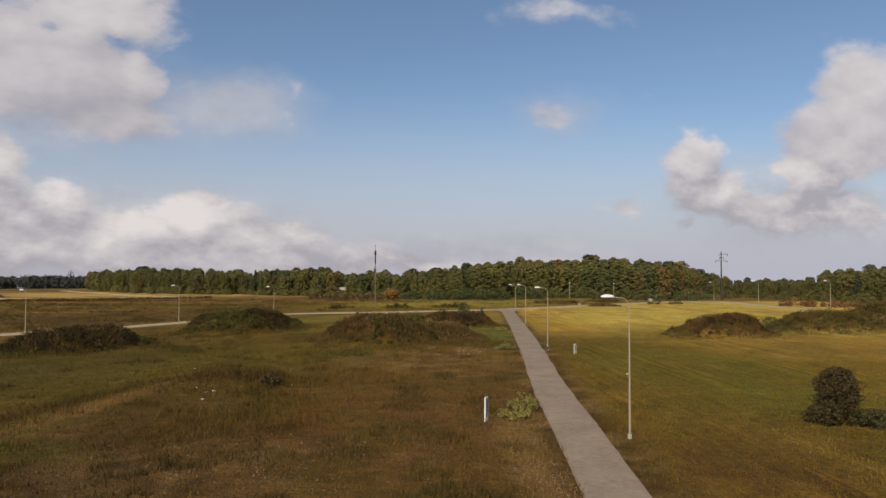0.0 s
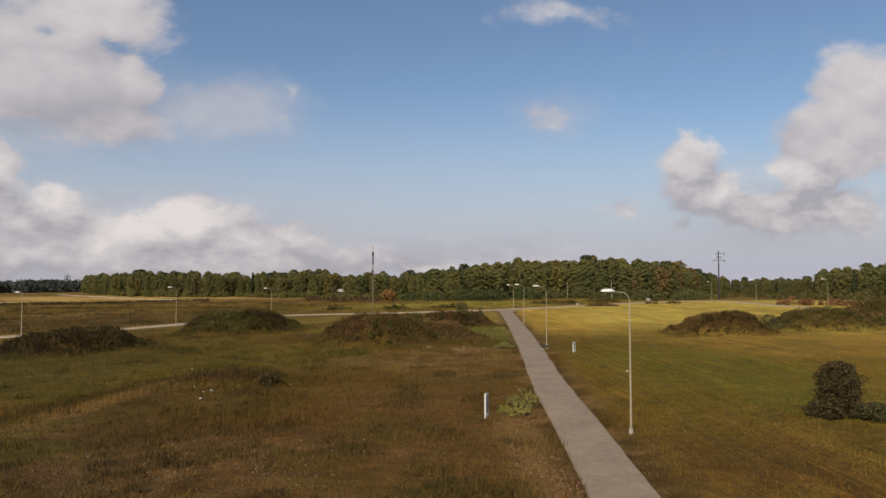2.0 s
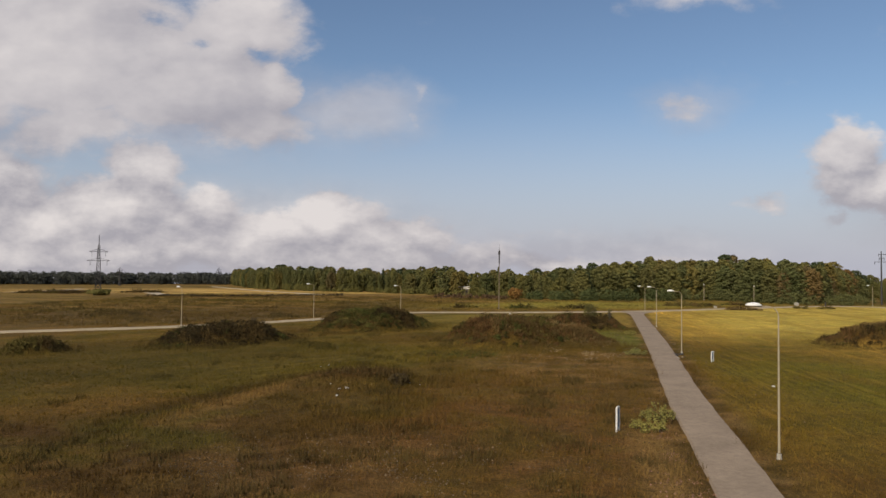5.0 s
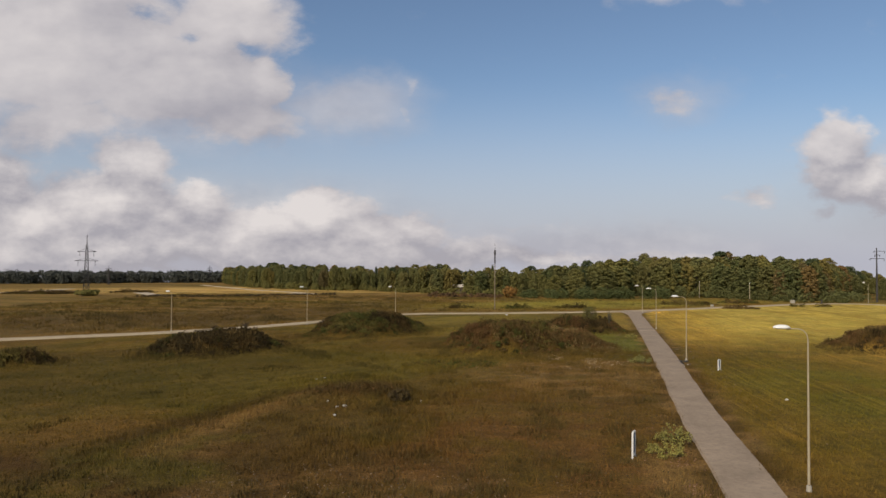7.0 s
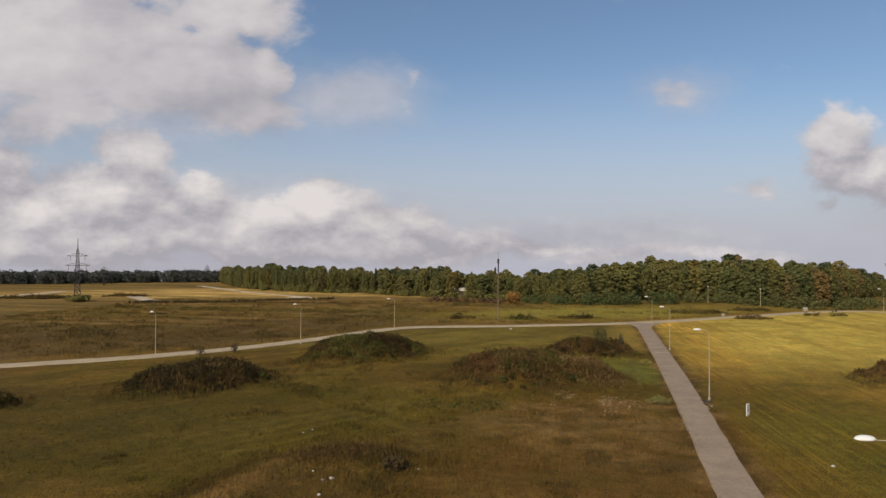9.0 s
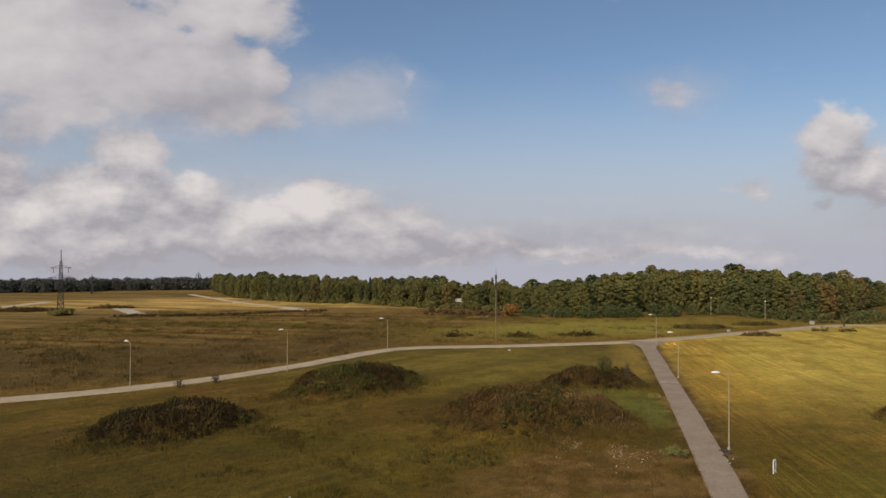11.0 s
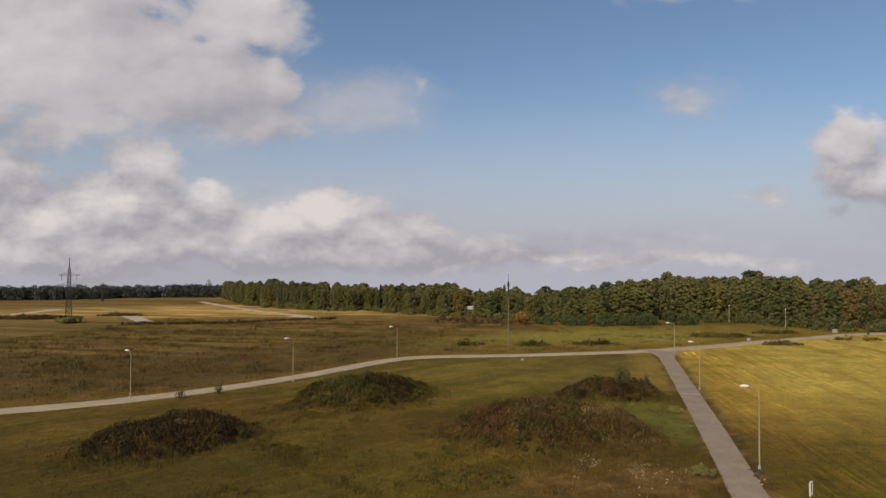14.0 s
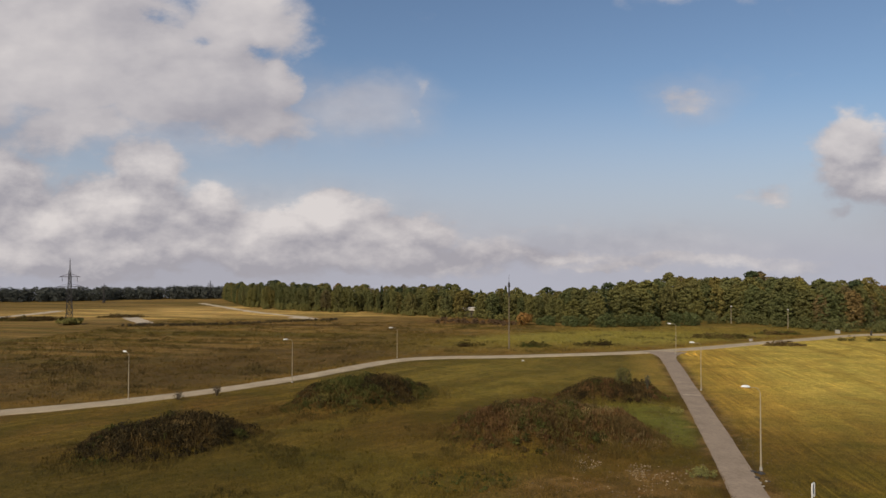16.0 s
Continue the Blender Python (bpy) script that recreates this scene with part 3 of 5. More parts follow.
def build_ground():
    def axis(lo, a, b, hi, fine):
        inner = np.arange(a, b, fine)
        left = a - np.cumsum(fine * 1.16 ** np.arange(1, 60))
        right = inner[-1] + np.cumsum(fine * 1.16 ** np.arange(1, 60))
        return np.concatenate([[lo], left[left > lo][::-1], inner, right[right < hi], [hi]])

    xs, ys = axis(-4400, -118, 84, 4400, 0.95), axis(-4400, 14, 222, 4400, 0.95)
    X, Y = np.meshgrid(xs, ys)
    Z = land(X, Y)
    ny, nx = X.shape
    idx = np.arange(nx * ny).reshape(ny, nx)
    f = np.stack([idx[:-1, :-1], idx[:-1, 1:], idx[1:, 1:], idx[1:, :-1]], -1).reshape(-1, 4)
    me = bpy.data.meshes.new("ground")
    me.vertices.add(nx * ny)
    me.vertices.foreach_set("co", np.stack([X, Y, Z], -1).astype(np.float32).ravel())
    me.loops.add(f.size)
    me.loops.foreach_set("vertex_index", f.astype(np.int32).ravel())
    me.polygons.add(len(f))
    me.polygons.foreach_set("loop_start", np.arange(0, f.size, 4, dtype=np.int32))
    me.update(calc_edges=True)
    at = me.color_attributes.new("cover", "FLOAT_COLOR", "POINT")
    c = np.ones((ny, nx, 4), np.float32)
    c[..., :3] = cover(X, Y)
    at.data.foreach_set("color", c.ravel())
    sw = me.color_attributes.new("swath", "FLOAT_COLOR", "POINT")
    c[..., :3] = swath(X, Y)
    sw.data.foreach_set("color", c.ravel())
    me.materials.append(M_GROUND)
    me.shade_smooth()
    return tagged(new("ground", me), "rough autumn grassland with green, brown and straw patches", "ground", kind="structure")


def ribbon(name, line, width, mat, label, category, rag=0.25, lift=0.05, seed=3, step_m=0.8):
    """A paved strip with broken edges and its own thickness."""
    pts = []
    for (x0, y0), (x1, y1) in zip(line, line[1:]):
        n = max(1, int(math.hypot(x1 - x0, y1 - y0) / step_m))
        pts += [(x0 + (x1 - x0) * i / n, y0 + (y1 - y0) * i / n) for i in range(n)]
    pts = np.array(pts + [line[-1]], float)
    k = 9
    pad = np.pad(pts, ((k, k), (0, 0)), mode="edge")
    pts = np.stack([np.convolve(pad[:, i], np.ones(2 * k + 1) / (2 * k + 1), "valid") for i in (0, 1)], 1)
    d = np.gradient(pts, axis=0)
    d /= np.linalg.norm(d, axis=1)[:, None]
    nrm = np.stack([-d[:, 1], d[:, 0]], 1)
    ar = np.arange(len(pts)) * step_m
    verts, faces = [], []
    wl = width / 2 + rag * (fbm(ar, ar * 0, 4.0, seed) - 0.5 + 0.7 * (fbm(ar, ar * 0, 1.2, seed + 4, 2) - 0.5)) * 2
    wr = width / 2 + rag * (fbm(ar, ar * 0, 4.0, seed + 9) - 0.5 + 0.7 * (fbm(ar, ar * 0, 1.2, seed + 14, 2) - 0.5)) * 2
    for p, n, a, b in zip(pts, nrm, wl, wr):
        for s, z in ((a + 0.12, -0.10), (a, lift), (a * 0.5, lift + 0.008), (0, lift + 0.012), (-b * 0.5, lift + 0.008), (-b, lift), (-b - 0.12, -0.10)):
            verts.append((p[0] + n[0] * s, p[1] + n[1] * s, z))
    for i in range(len(pts) - 1):
        for j in range(6):
            a = i * 7 + j
            faces.append((a, a + 1, a + 8, a + 7))
    return tagged(new(name, mesh_from(name, verts, faces, mat)), label, category, kind="structure")


ground = build_ground()
path = ribbon("path", NEAR_PATH, 2.62, M_ASPHALT, "narrow grey asphalt path with broken edges through grass", "path", 0.075, 0.07)


def path_mouth():
    """The mouth of the path, flaring in two fillets onto the road."""
    verts, faces, k = [], [], 18
    for i in range(k + 1):
        t = i / k
        x, y, w = 14.28 + 1.0 * t, 141.0 + 17.6 * t, 1.27 + 3.1 * t ** 4 + 0.05 * math.sin(i * 2.3)
        for s, z in ((-w - 0.1, -0.08), (-w, 0.078), (0, 0.086), (w, 0.078), (w + 0.1, -0.08)):
            verts.append((x + s, y - 0.06 * s, z))
    for i in range(k):
        for j in range(4):
            c = i * 5 + j
            faces.append((c, c + 1, c + 6, c + 5))
    return tagged(new("path", mesh_from("path", verts, faces, M_ASPHALT)), "flared mouth of the asphalt path at the road", "path", kind="structure")


path_mouth()
tracks = [ribbon("path", line, w, M_SAND, "bare sandy track across the straw field", "track", 0.6, 0.06, 20 + i, 2.0) for i, (line, w) in enumerate((
    (((-172, 295), (-148, 272.4), (-118.8, 244.8), (-96.7, 230.2), (-84, 222.4)), 2.6), (((-158, 222.5), (-139.8, 206.5), (-124, 190)), 4.5),
    (((-190, 190), (-186, 203), (-190.1, 219.4), (-193.9, 239.9)), 4.5), (((-100, 226.0), (-92, 224.5), (-80, 219.5)), 3.2)))]
road = ribbon("road", LONG_ROAD, 3.2, M_ROAD, "long pale asphalt road crossing the open grassland", "road", 0.2, 0.05, 14)


patch = ribbon("path", ((12.50, 111.3), (12.62, 112.9)), 2.3, M_SAND, "pale repair patch across the asphalt path", "path", 0.3, 0.086, 31, 0.4)


# ---------------------------------------------------------------- plants
def clump_cards(n, radius, height, base, size, shape=None, seed=0):
    """Leaf clumps: n bent quads spread through an uneven crown."""
    r = np.random.default_rng(seed)
    lobes = r.normal(size=(9, 3))
    lobes /= np.linalg.norm(lobes, axis=1)[:, None]
    d = r.normal(size=(n, 3))
    d /= np.linalg.norm(d, axis=1)[:, None]
    bulge = 0.74 + 0.36 * np.max(np.clip(d @ lobes.T, 0, 1) ** 6, axis=1)
    rad = bulge * (0.45 + 0.55 * r.random(n) ** 0.5)
    c = d * rad[:, None]
    t = (c[:, 2] + 1) / 2
    if shape is not None:
        c[:, :2] *= np.interp(t, *shape)[:, None]
    c = c * (radius, radius, height / 2) + (0, 0, base + height / 2)
    a, b = r.normal(size=(n, 3)), r.normal(size=(n, 3))
    out = d + r.normal(0, 0.5, (n, 3))
    a = np.cross(out, a)
    a /= np.linalg.norm(a, axis=1)[:, None]
    b = np.cross(out, a) + 0.5 * b * 0.6
    b /= np.linalg.norm(b, axis=1)[:, None]
    s = size * (0.55 + 0.9 * r.random(n))[:, None]
    a, b = a * s, b * s * 0.75
    return np.stack([c - a * 0.5 - b, c + a * 0.4 - b * 0.5, c + a * 0.6 + b * 0.8, c - a * 0.6 + b * 0.6], 1)


def crown_cards(lobes, per, radius, height, base, lobe, size, profile, seed, flat=0.6, core=500, droop=0.0):
    """A crown of many leafy boughs: flattened tufts set round the stem, over a loose inner filling."""
    r = np.random.default_rng(seed)
    t = (np.arange(lobes) + r.random(lobes)) / lobes
    a = np.arange(lobes) * 2.39996 + r.normal(0, 0.35, lobes)
    reach = np.interp(t, *profile) * radius
    out = reach * r.uniform(0.55, 0.88, lobes)
    c = np.stack([np.cos(a) * out, np.sin(a) * out, base + height * (0.04 + 0.92 * t) - droop * out], -1)
    rl = lobe * r.uniform(0.7, 1.25, lobes) * (0.55 + 0.45 * np.interp(t, *profile))
    d = r.normal(size=(lobes, per, 3))
    d[..., 2] += 0.55
    d /= np.linalg.norm(d, axis=-1)[..., None]
    p = c[:, None] + d * (rl[:, None] * r.uniform(0.72, 1.08, (lobes, per)))[..., None] * (1, 1, flat)
    p[..., 2] -= droop * (np.hypot(p[..., 0], p[..., 1]) - out[:, None])
    p, d = p.reshape(-1, 3), d.reshape(-1, 3)
    tc = r.random(core)
    ac, oc = r.uniform(0, 6.283, core), np.sqrt(r.random(core)) * np.interp(tc, *profile) * radius * 0.8
    pc = np.stack([np.cos(ac) * oc, np.sin(ac) * oc, base + height * tc - droop * oc], -1)
    dc = r.normal(size=(core, 3))
    p, d = np.concatenate([p, pc]), np.concatenate([d, dc / np.linalg.norm(dc, axis=1)[:, None]])
    n = len(p)
    nrm = d + r.normal(0, 0.32, (n, 3))
    u = np.cross(nrm, r.normal(size=(n, 3)))
    u /= np.linalg.norm(u, axis=1)[:, None]
    v = np.cross(nrm, u)
    v /= np.linalg.norm(v, axis=1)[:, None]
    sz = size * r.uniform(0.6, 1.35, (n, 1))
    sz[-core:] *= 1.5
    u, v = u * sz, v * sz * 0.8
    return np.stack([p - u * 0.5 - v * 0.6, p + u * 0.45 - v * 0.5, p + u * 0.6 + v * 0.6, p - u * 0.55 + v * 0.5], 1)


def trunk_mesh(height, r0, seed, limbs=5):
    r = random.Random(seed)
    bm = bmesh.new()
    pts, x, y = [], 0.0, 0.0
    for i in range(5):
        pts.append((x, y, height * i / 4))
        x, y = x + r.uniform(-.15, .15), y + r.uniform(-.15, .15)
    tube(bm, pts, [r0 * (1 - 0.2 * i) for i in range(5)], 7)
    for i in range(limbs):
        z = height * r.uniform(0.4, 0.85)
        a = r.uniform(0, 6.28)
        ln = height * r.uniform(0.15, 0.28)
        rod(bm, (0, 0, z), (math.cos(a) * ln, math.sin(a) * ln, z + ln * 0.7), r0 * 0.4, r0 * 0.12, 5)
    return bm


ROUND = ([0, 0.08, 0.25, 0.75, 0.92, 1], [1.5, 1.35, 1.05, 1.02, 1.35, 1.3])
BROAD = ([0, 0.2, 0.5, 0.8, 0.93, 1], [0.62, 0.95, 1.0, 0.80, 0.52, 0.22])
COLUMN = ([0, 0.15, 0.6, 0.85, 0.95, 1], [0.75, 1.0, 0.98, 0.88, 0.66, 0.40])
SPIRE = ([0, 0.1, 0.5, 1], [0.85, 1.0, 0.58, 0.06])
HEAD = ([0, 0.25, 0.6, 0.85, 1], [0.25, 0.75, 1.0, 0.80, 0.35])
TREES = {
    # name, label, trunk (height, radius, limbs), crown (boughs, leaves, radius, height, base, bough, leaf, profile, flat, core, droop), leaves
    "broad": ("broadleaf_tree", "full green broadleaf tree at the edge of the wood", (7.0, 0.24, 6), (58, 95, 2.9, 9.6, 0.2, 0.98, 0.21, BROAD, 0.55, 700, 0.10), "forest"),
    "olive": ("broadleaf_tree", "broadleaf tree in olive green leaf at the edge of the wood", (7.2, 0.22, 6), (64, 85, 2.6, 9.8, 0.2, 0.82, 0.20, BROAD, 0.6, 700, 0.05), "birch"),
    "column": ("aspen", "slender green aspen in the close front of the wood", (8.2, 0.15, 5), (60, 75, 1.75, 9.9, 0.1, 0.66, 0.19, COLUMN, 0.9, 600, 0.0), "forest"),
    "birch": ("birch", "birch with yellowing leaves at the edge of the wood", (8.2, 0.15, 5), (54, 75, 1.95, 9.7, 0.4, 0.68, 0.19, COLUMN, 0.85, 500, 0.0), "birch"),
    "spruce": ("spruce", "dark green spruce at the edge of the wood", (9.0, 0.18, 3), (84, 60, 1.9, 10.2, 0.1, 0.55, 0.19, SPIRE, 0.42, 700, 0.28), "pine"),
    "pine": ("pine", "tall dark pine rising over the wood", (8.6, 0.18, 6), (34, 95, 1.9, 5.4, 5.0, 0.72, 0.20, HEAD, 0.6, 400, 0.0), "pine"),
    "autumn": ("broadleaf_tree", "broadleaf tree in brownish autumn leaf", (7.5, 0.2, 5), (58, 90, 2.5, 9.6, 0.3, 0.85, 0.20, BROAD, 0.65, 600, 0.0), "autumn"),
}


def make_tree(kind, seed):
    """A tree of about 10 m on its own root."""
    name, label, (th, tr, limbs), (lobes, per, rad, h, base, lobe, leaf, profile, flat, core, droop), leaves = TREES[kind]
    t = thing(name, 0, -60, -50, label, "tree", "trees of the wood")
    part("trunk", trunk_mesh(th, tr, seed, limbs), M_BARK, t)
    cards = crown_cards(lobes, per, rad, h, base, lobe, leaf, profile, seed, flat, core, droop)
    part("crown", quads_mesh("crown", cards, LEAVES[leaves]), None, t)
    return t


WOOD_EDGE = ((-171, 318, 8.6), (-139, 277, 9.6), (-114, 262, 10.2), (-92, 254, 10.2), (-76, 256, 9.4), (-52, 241, 10.6), (-36, 240, 9.6), (-14, 226, 10.0), (5, 219, 11.4), (14, 228, 13.2),
             (27, 239, 14.6), (47, 241, 15.0), (56, 231, 14.8), (63, 219, 14.4), (76, 223, 13.8), (92, 250, 12.4), (112, 283, 9.6), (128, 290, 6.6), (136, 255, 6.8), (134, 218, 11.5), (140, 192, 12.5), (162, 170, 13.5), (200, 152, 14))


def plant_wood():
    kinds = ("broad", "broad", "olive", "olive", "column", "column", "birch", "spruce", "pine", "autumn", "autumn")
    protos = [make_tree(k, i) for i, k in enumerate(kinds)]
    r = random.Random(11)
    made = []
    for (x0, y0, h0), (x1, y1, h1) in zip(WOOD_EDGE, WOOD_EDGE[1:]):
        # as long as the stretch of edge looks from the open land
        mx, my = (x0 + x1) / 2, (y0 + y1) / 2
        far = math.hypot(mx, my)
        ln = max(abs((x1 - x0) * my - (y1 - y0) * mx) / far, 0.45 * math.hypot(x1 - x0, y1 - y0))
        ux, uy = mx / far, my / far
        close = 0.72 if mx < -66 else 1.0
        for depth, gap, rise in ((1.5, 3.0, 0.86), (7.0, 3.2, 0.94), (13, 3.6, 1.0), (21, 4.0, 1.03)):
            n = max(1, round(ln / (gap * close)))
            for i in range(n):
                t = (i + r.uniform(0.05, 0.95)) / n
                d = depth + r.uniform(-2.5, 2.5)
                x, y = x0 + (x1 - x0) * t + ux * d, y0 + (y1 - y0) * t + uy * d
                h = (h0 + (h1 - h0) * t) * rise * (r.choice((0.88, 0.94, 0.98, 1.0, 1.03, 1.10)) if x > -66 else r.choice((0.92, 0.97, 1.0, 1.03, 1.07))) * r.uniform(0.97, 1.03)
                # what grows where: close aspens out along the field, mixed wood ahead, turning trees at two places
                back = depth > 10
                russet = 9.0 if 66 < x < 104 else 3.6 if -100 < x < -66 else 0.7
                stems, mixed = (9.0, 2.0) if x < -66 else (3.0, 5.0) if x < -10 else (1.0, 8.0)
                odds = (mixed, mixed, mixed * 0.6, mixed * 0.6, stems, stems, 1.5, 4.5 if -40 < x < 10 else 0.5 if x < -66 else 2.2, 6.0 if back else 0.3, russet / 2, russet / 2)
                ob = protos[r.choices(range(11), odds)[0]]
                s = h / 10.6
                made.append((ob, x, y, s, r.uniform(0.95, 1.3) * s * (0.95 if x < -66 else 1.0), r.uniform(0, 360)))
    used = set()
    for ob, x, y, s, w, turn in made:
        z = float(land(np.array([x]), np.array([y]))[0]) - 0.1
        m = pose(x, y, z, 0, 0, turn)
        if ob.name not in used:
            used.add(ob.name)
            c = ob
            c.matrix_world = m
        else:
            c = copy_thing(ob, m)
        c.scale = (w, w, s)


def thicket(name, line, height, width, gap, mat, label, seed, size=0.2, lobes=9, per=26, rise=(0.5, 1.2)):
    """A belt of bushes too many to count."""
    r = np.random.default_rng(seed)
    cards = []
    for (x0, y0), (x1, y1) in zip(line, line[1:]):
        n = max(1, int(math.hypot(x1 - x0, y1 - y0) / gap))
        for i in range(n):
            t = (i + r.random()) / n
            x, y = x0 + (x1 - x0) * t + r.normal(0, width), y0 + (y1 - y0) * t + r.normal(0, width)
            h = height * r.uniform(*rise) * (0.8 + 0.4 * float(fbm(np.array([x]), np.array([y]), 22.0, seed)[0]))
            c = crown_cards(lobes, per, h * r.uniform(0.5, 0.8), h, -0.1, h * 0.30, size, BROAD, int(r.integers(1e6)), 0.75, lobes * per // 4)
            cards.append(c + (x, y, float(land(np.array([x]), np.array([y]))[0])))
    return tagged(new(name, quads_mesh(name, np.concatenate(cards), mat)), label, "bushes", kind="stuff")


def blades(name, n, area, height, width, seed, label, mask=None, spread=0.12, tint=None):
    """Tufts of grass: each a fan of three-cornered blades on the ground."""
    r = np.random.default_rng(seed)
    x, y = r.uniform(area[0], area[2], n), r.uniform(area[1], area[3], n)
    keep = np.minimum(line_distance(x, y, NEAR_PATH) - 1.35, line_distance(x, y, LONG_ROAD) - 1.7) > 0.05 * r.random(n)
    if mask is not None:
        keep &= mask(x, y) > r.random(n)
    x, y = x[keep], y[keep]
    n = len(x)
    z = land(x, y) - 0.03
    c = cover(x, y)
    if tint is not None:
        c = c * 0.4 + 0.6 * np.array(tint)
    k = 4
    x, y, z = np.repeat(x, k), np.repeat(y, k), np.repeat(z, k)
    c = np.repeat(c, k, axis=0)
    a = r.uniform(0, 6.283, n * k)
    h = height * (0.5 + r.random(n * k))
    w = width * (0.6 + 0.8 * r.random(n * k))
    bx, by = x + r.normal(0, spread, n * k), y + r.normal(0, spread, n * k)
    lx, ly = r.normal(0, 0.35, n * k) * h, r.normal(0, 0.35, n * k) * h
    ca, sa = np.cos(a) * w / 2, np.sin(a) * w / 2
    corners = np.stack([np.stack([bx - ca, by - sa, z], -1), np.stack([bx + ca, by + sa, z], -1), np.stack([bx + lx, by + ly, z + h], -1)], 1)
    me = quads_mesh(name, corners, M_BLADE, c)
    return tagged(new(name, me), label, "grass", kind="stuff")


def shrub(name, x, y, radius, height, mat, label, n=400, size=0.16, seed=1, group="", shape=ROUND):
    z = float(land(np.array([x]), np.array([y]))[0])
    t = thing(name, x, y, z - 0.03, label, "shrub", group)
    bm = bmesh.new()
    r = random.Random(seed)
    for i in range(7):
        a, ln = r.uniform(0, 6.28), radius * r.uniform(0.3, 0.8)
        rod(bm, (0, 0, 0), (math.cos(a) * ln, math.sin(a) * ln, height * r.uniform(0.5, 0.85)), 0.03, 0.01, 5)
    part("stems", bm, M_BARK, t)
    part("foliage", quads_mesh("foliage", clump_cards(n, radius, height, 0.0, size, shape, seed), mat), None, t)
    return t


def leafy_weeds(x, y, radius, height, label, seed):
    """A patch of upright leafy stems, each with its own spray of small leaves."""
    t = thing("weed_clump", x, y, float(land(np.array([x]), np.array([y]))[0]) - 0.03, label, "weeds")
    r = np.random.default_rng(seed)
    stems, leaves = bmesh.new(), []
    for i in range(int(26 * radius)):
        a, d = r.uniform(0, 6.283), radius * math.sqrt(r.random())
        h = height * r.uniform(0.5, 1.25) * (1.1 - 0.5 * d / radius)
        px, py, lx, ly = math.cos(a) * d, math.sin(a) * d, r.normal(0, 0.18) * h, r.normal(0, 0.18) * h
        rod(stems, (px, py, 0), (px + lx, py + ly, h), 0.012, 0.005, 4)
        c = crown_cards(5, 9, 0.16, h * 0.75, h * 0.25, 0.12, 0.055, COLUMN, int(r.integers(1e6)), 0.8, 4)
        leaves.append(c + (px + lx * 0.6, py + ly * 0.6, 0.0))
    part("stems", stems, M_BARK, t)
    part("foliage", quads_mesh("foliage", np.concatenate(leaves), L_LIGHT), None, t)
    return t


def scrub(name, cx, cy, a, b, turn, n, palette, label, seed, big=0.8, size=0.085, per=150, stalk=0.42):
    """Tangled brushwood over a heap of earth: low bushes grown into each other, and upright dry stalks."""
    r = np.random.default_rng(seed)
    rad, ang = np.sqrt(r.random(n)), r.uniform(0, 6.283, n)
    c, s = math.cos(radians(turn)), math.sin(radians(turn))
    u, v = rad * np.cos(ang) * a, rad * np.sin(ang) * b
    x, y = cx + u * c - v * s, cy + u * s + v * c
    z = land(x, y)
    pal = np.array(palette)

    def tone_at(px, py, wobble):
        k = np.clip(fbm(px, py, 4.0, seed + 5) * 2.0 - 0.5 + r.normal(0, wobble, len(px)), 0, 0.999) * len(pal)
        return pal[np.floor(k).astype(int)] * (0.58 + 0.84 * fbm(px, py, 2.2, seed + 8, 2))[:, None]

    base = tone_at(x, y, 0.10) * r.choice((0.68, 0.85, 1.0, 1.15, 1.4), (n, 1))
    cards, cols = [], []
    for i in range(n):
        h = big * (0.5 + 0.8 * r.random()) * (1 - 0.65 * rad[i] ** 3)
        k = crown_cards(7, max(8, per // 9), h * r.uniform(0.8, 1.2), h * r.uniform(0.85, 1.25), -0.15, h * 0.42, size, BROAD, int(r.integers(1e6)), 0.8, per // 5)
        cards.append(k + (x[i], y[i], z[i]))
        cols.append(np.repeat(base[i:i + 1], len(k), axis=0))
    k = int(n * per * 0.17)
    rad, ang = np.sqrt(r.random(k)) * 1.10, r.uniform(0, 6.283, k)
    u, v = rad * np.cos(ang) * a, rad * np.sin(ang) * b
    x, y = cx + u * c - v * s, cy + u * s + v * c
    h = stalk * r.uniform(0.4, 1.3, k) * (1.15 - 0.6 * rad ** 3)
    p = np.stack([x, y, land(x, y) + big * 0.45 * r.random(k) * (1 - 0.8 * np.minimum(rad, 1) ** 3)], -1)
    lean = np.stack([r.normal(0, 0.22, k) * h, r.normal(0, 0.22, k) * h, h], -1)
    turn_of = r.uniform(0, 6.283, k)
    w = np.stack([np.cos(turn_of), np.sin(turn_of), 0 * turn_of], -1) * (size * 0.34 * (0.6 + r.random(k)))[:, None]
    cards.append(np.stack([p - w, p + w, p + lean + w * 0.5, p + lean - w * 0.5], 1))
    cols.append(tone_at(x, y, 0.14) * r.uniform(0.85, 1.35, (k, 1)))
    return tagged(new(name, quads_mesh(name, np.concatenate(cards), M_BRUSH, np.concatenate(cols))), label, "scrub", kind="stuff")


plant_wood()


thicket("distant_wood", ((-400, 150), (-340, 222), (-262, 286), (-205, 328), (-158, 350), (-130, 335)), 6.0, 4.0, 0.55, L_FARWOOD_HAZE, "dark belt of distant woodland along the horizon", 5, 0.42, 10, 22, (0.78, 1.08))
thicket("wood_edge_bushes", ((-139, 275), (-114, 259), (-92, 251), (-76, 253), (-52, 238), (-36, 236), (-14, 222)), 2.6, 1.2, 2.0, L_FOREST, "low green bushes along the edge of the wood", 6)
thicket("young_pines", ((-14, 216), (-6, 213), (8, 213), (20, 219), (34, 226)), 3.3, 1.3, 1.9, L_YOUNG, "belt of rounded young pines before the wood", 7, 0.17, 16, 40)
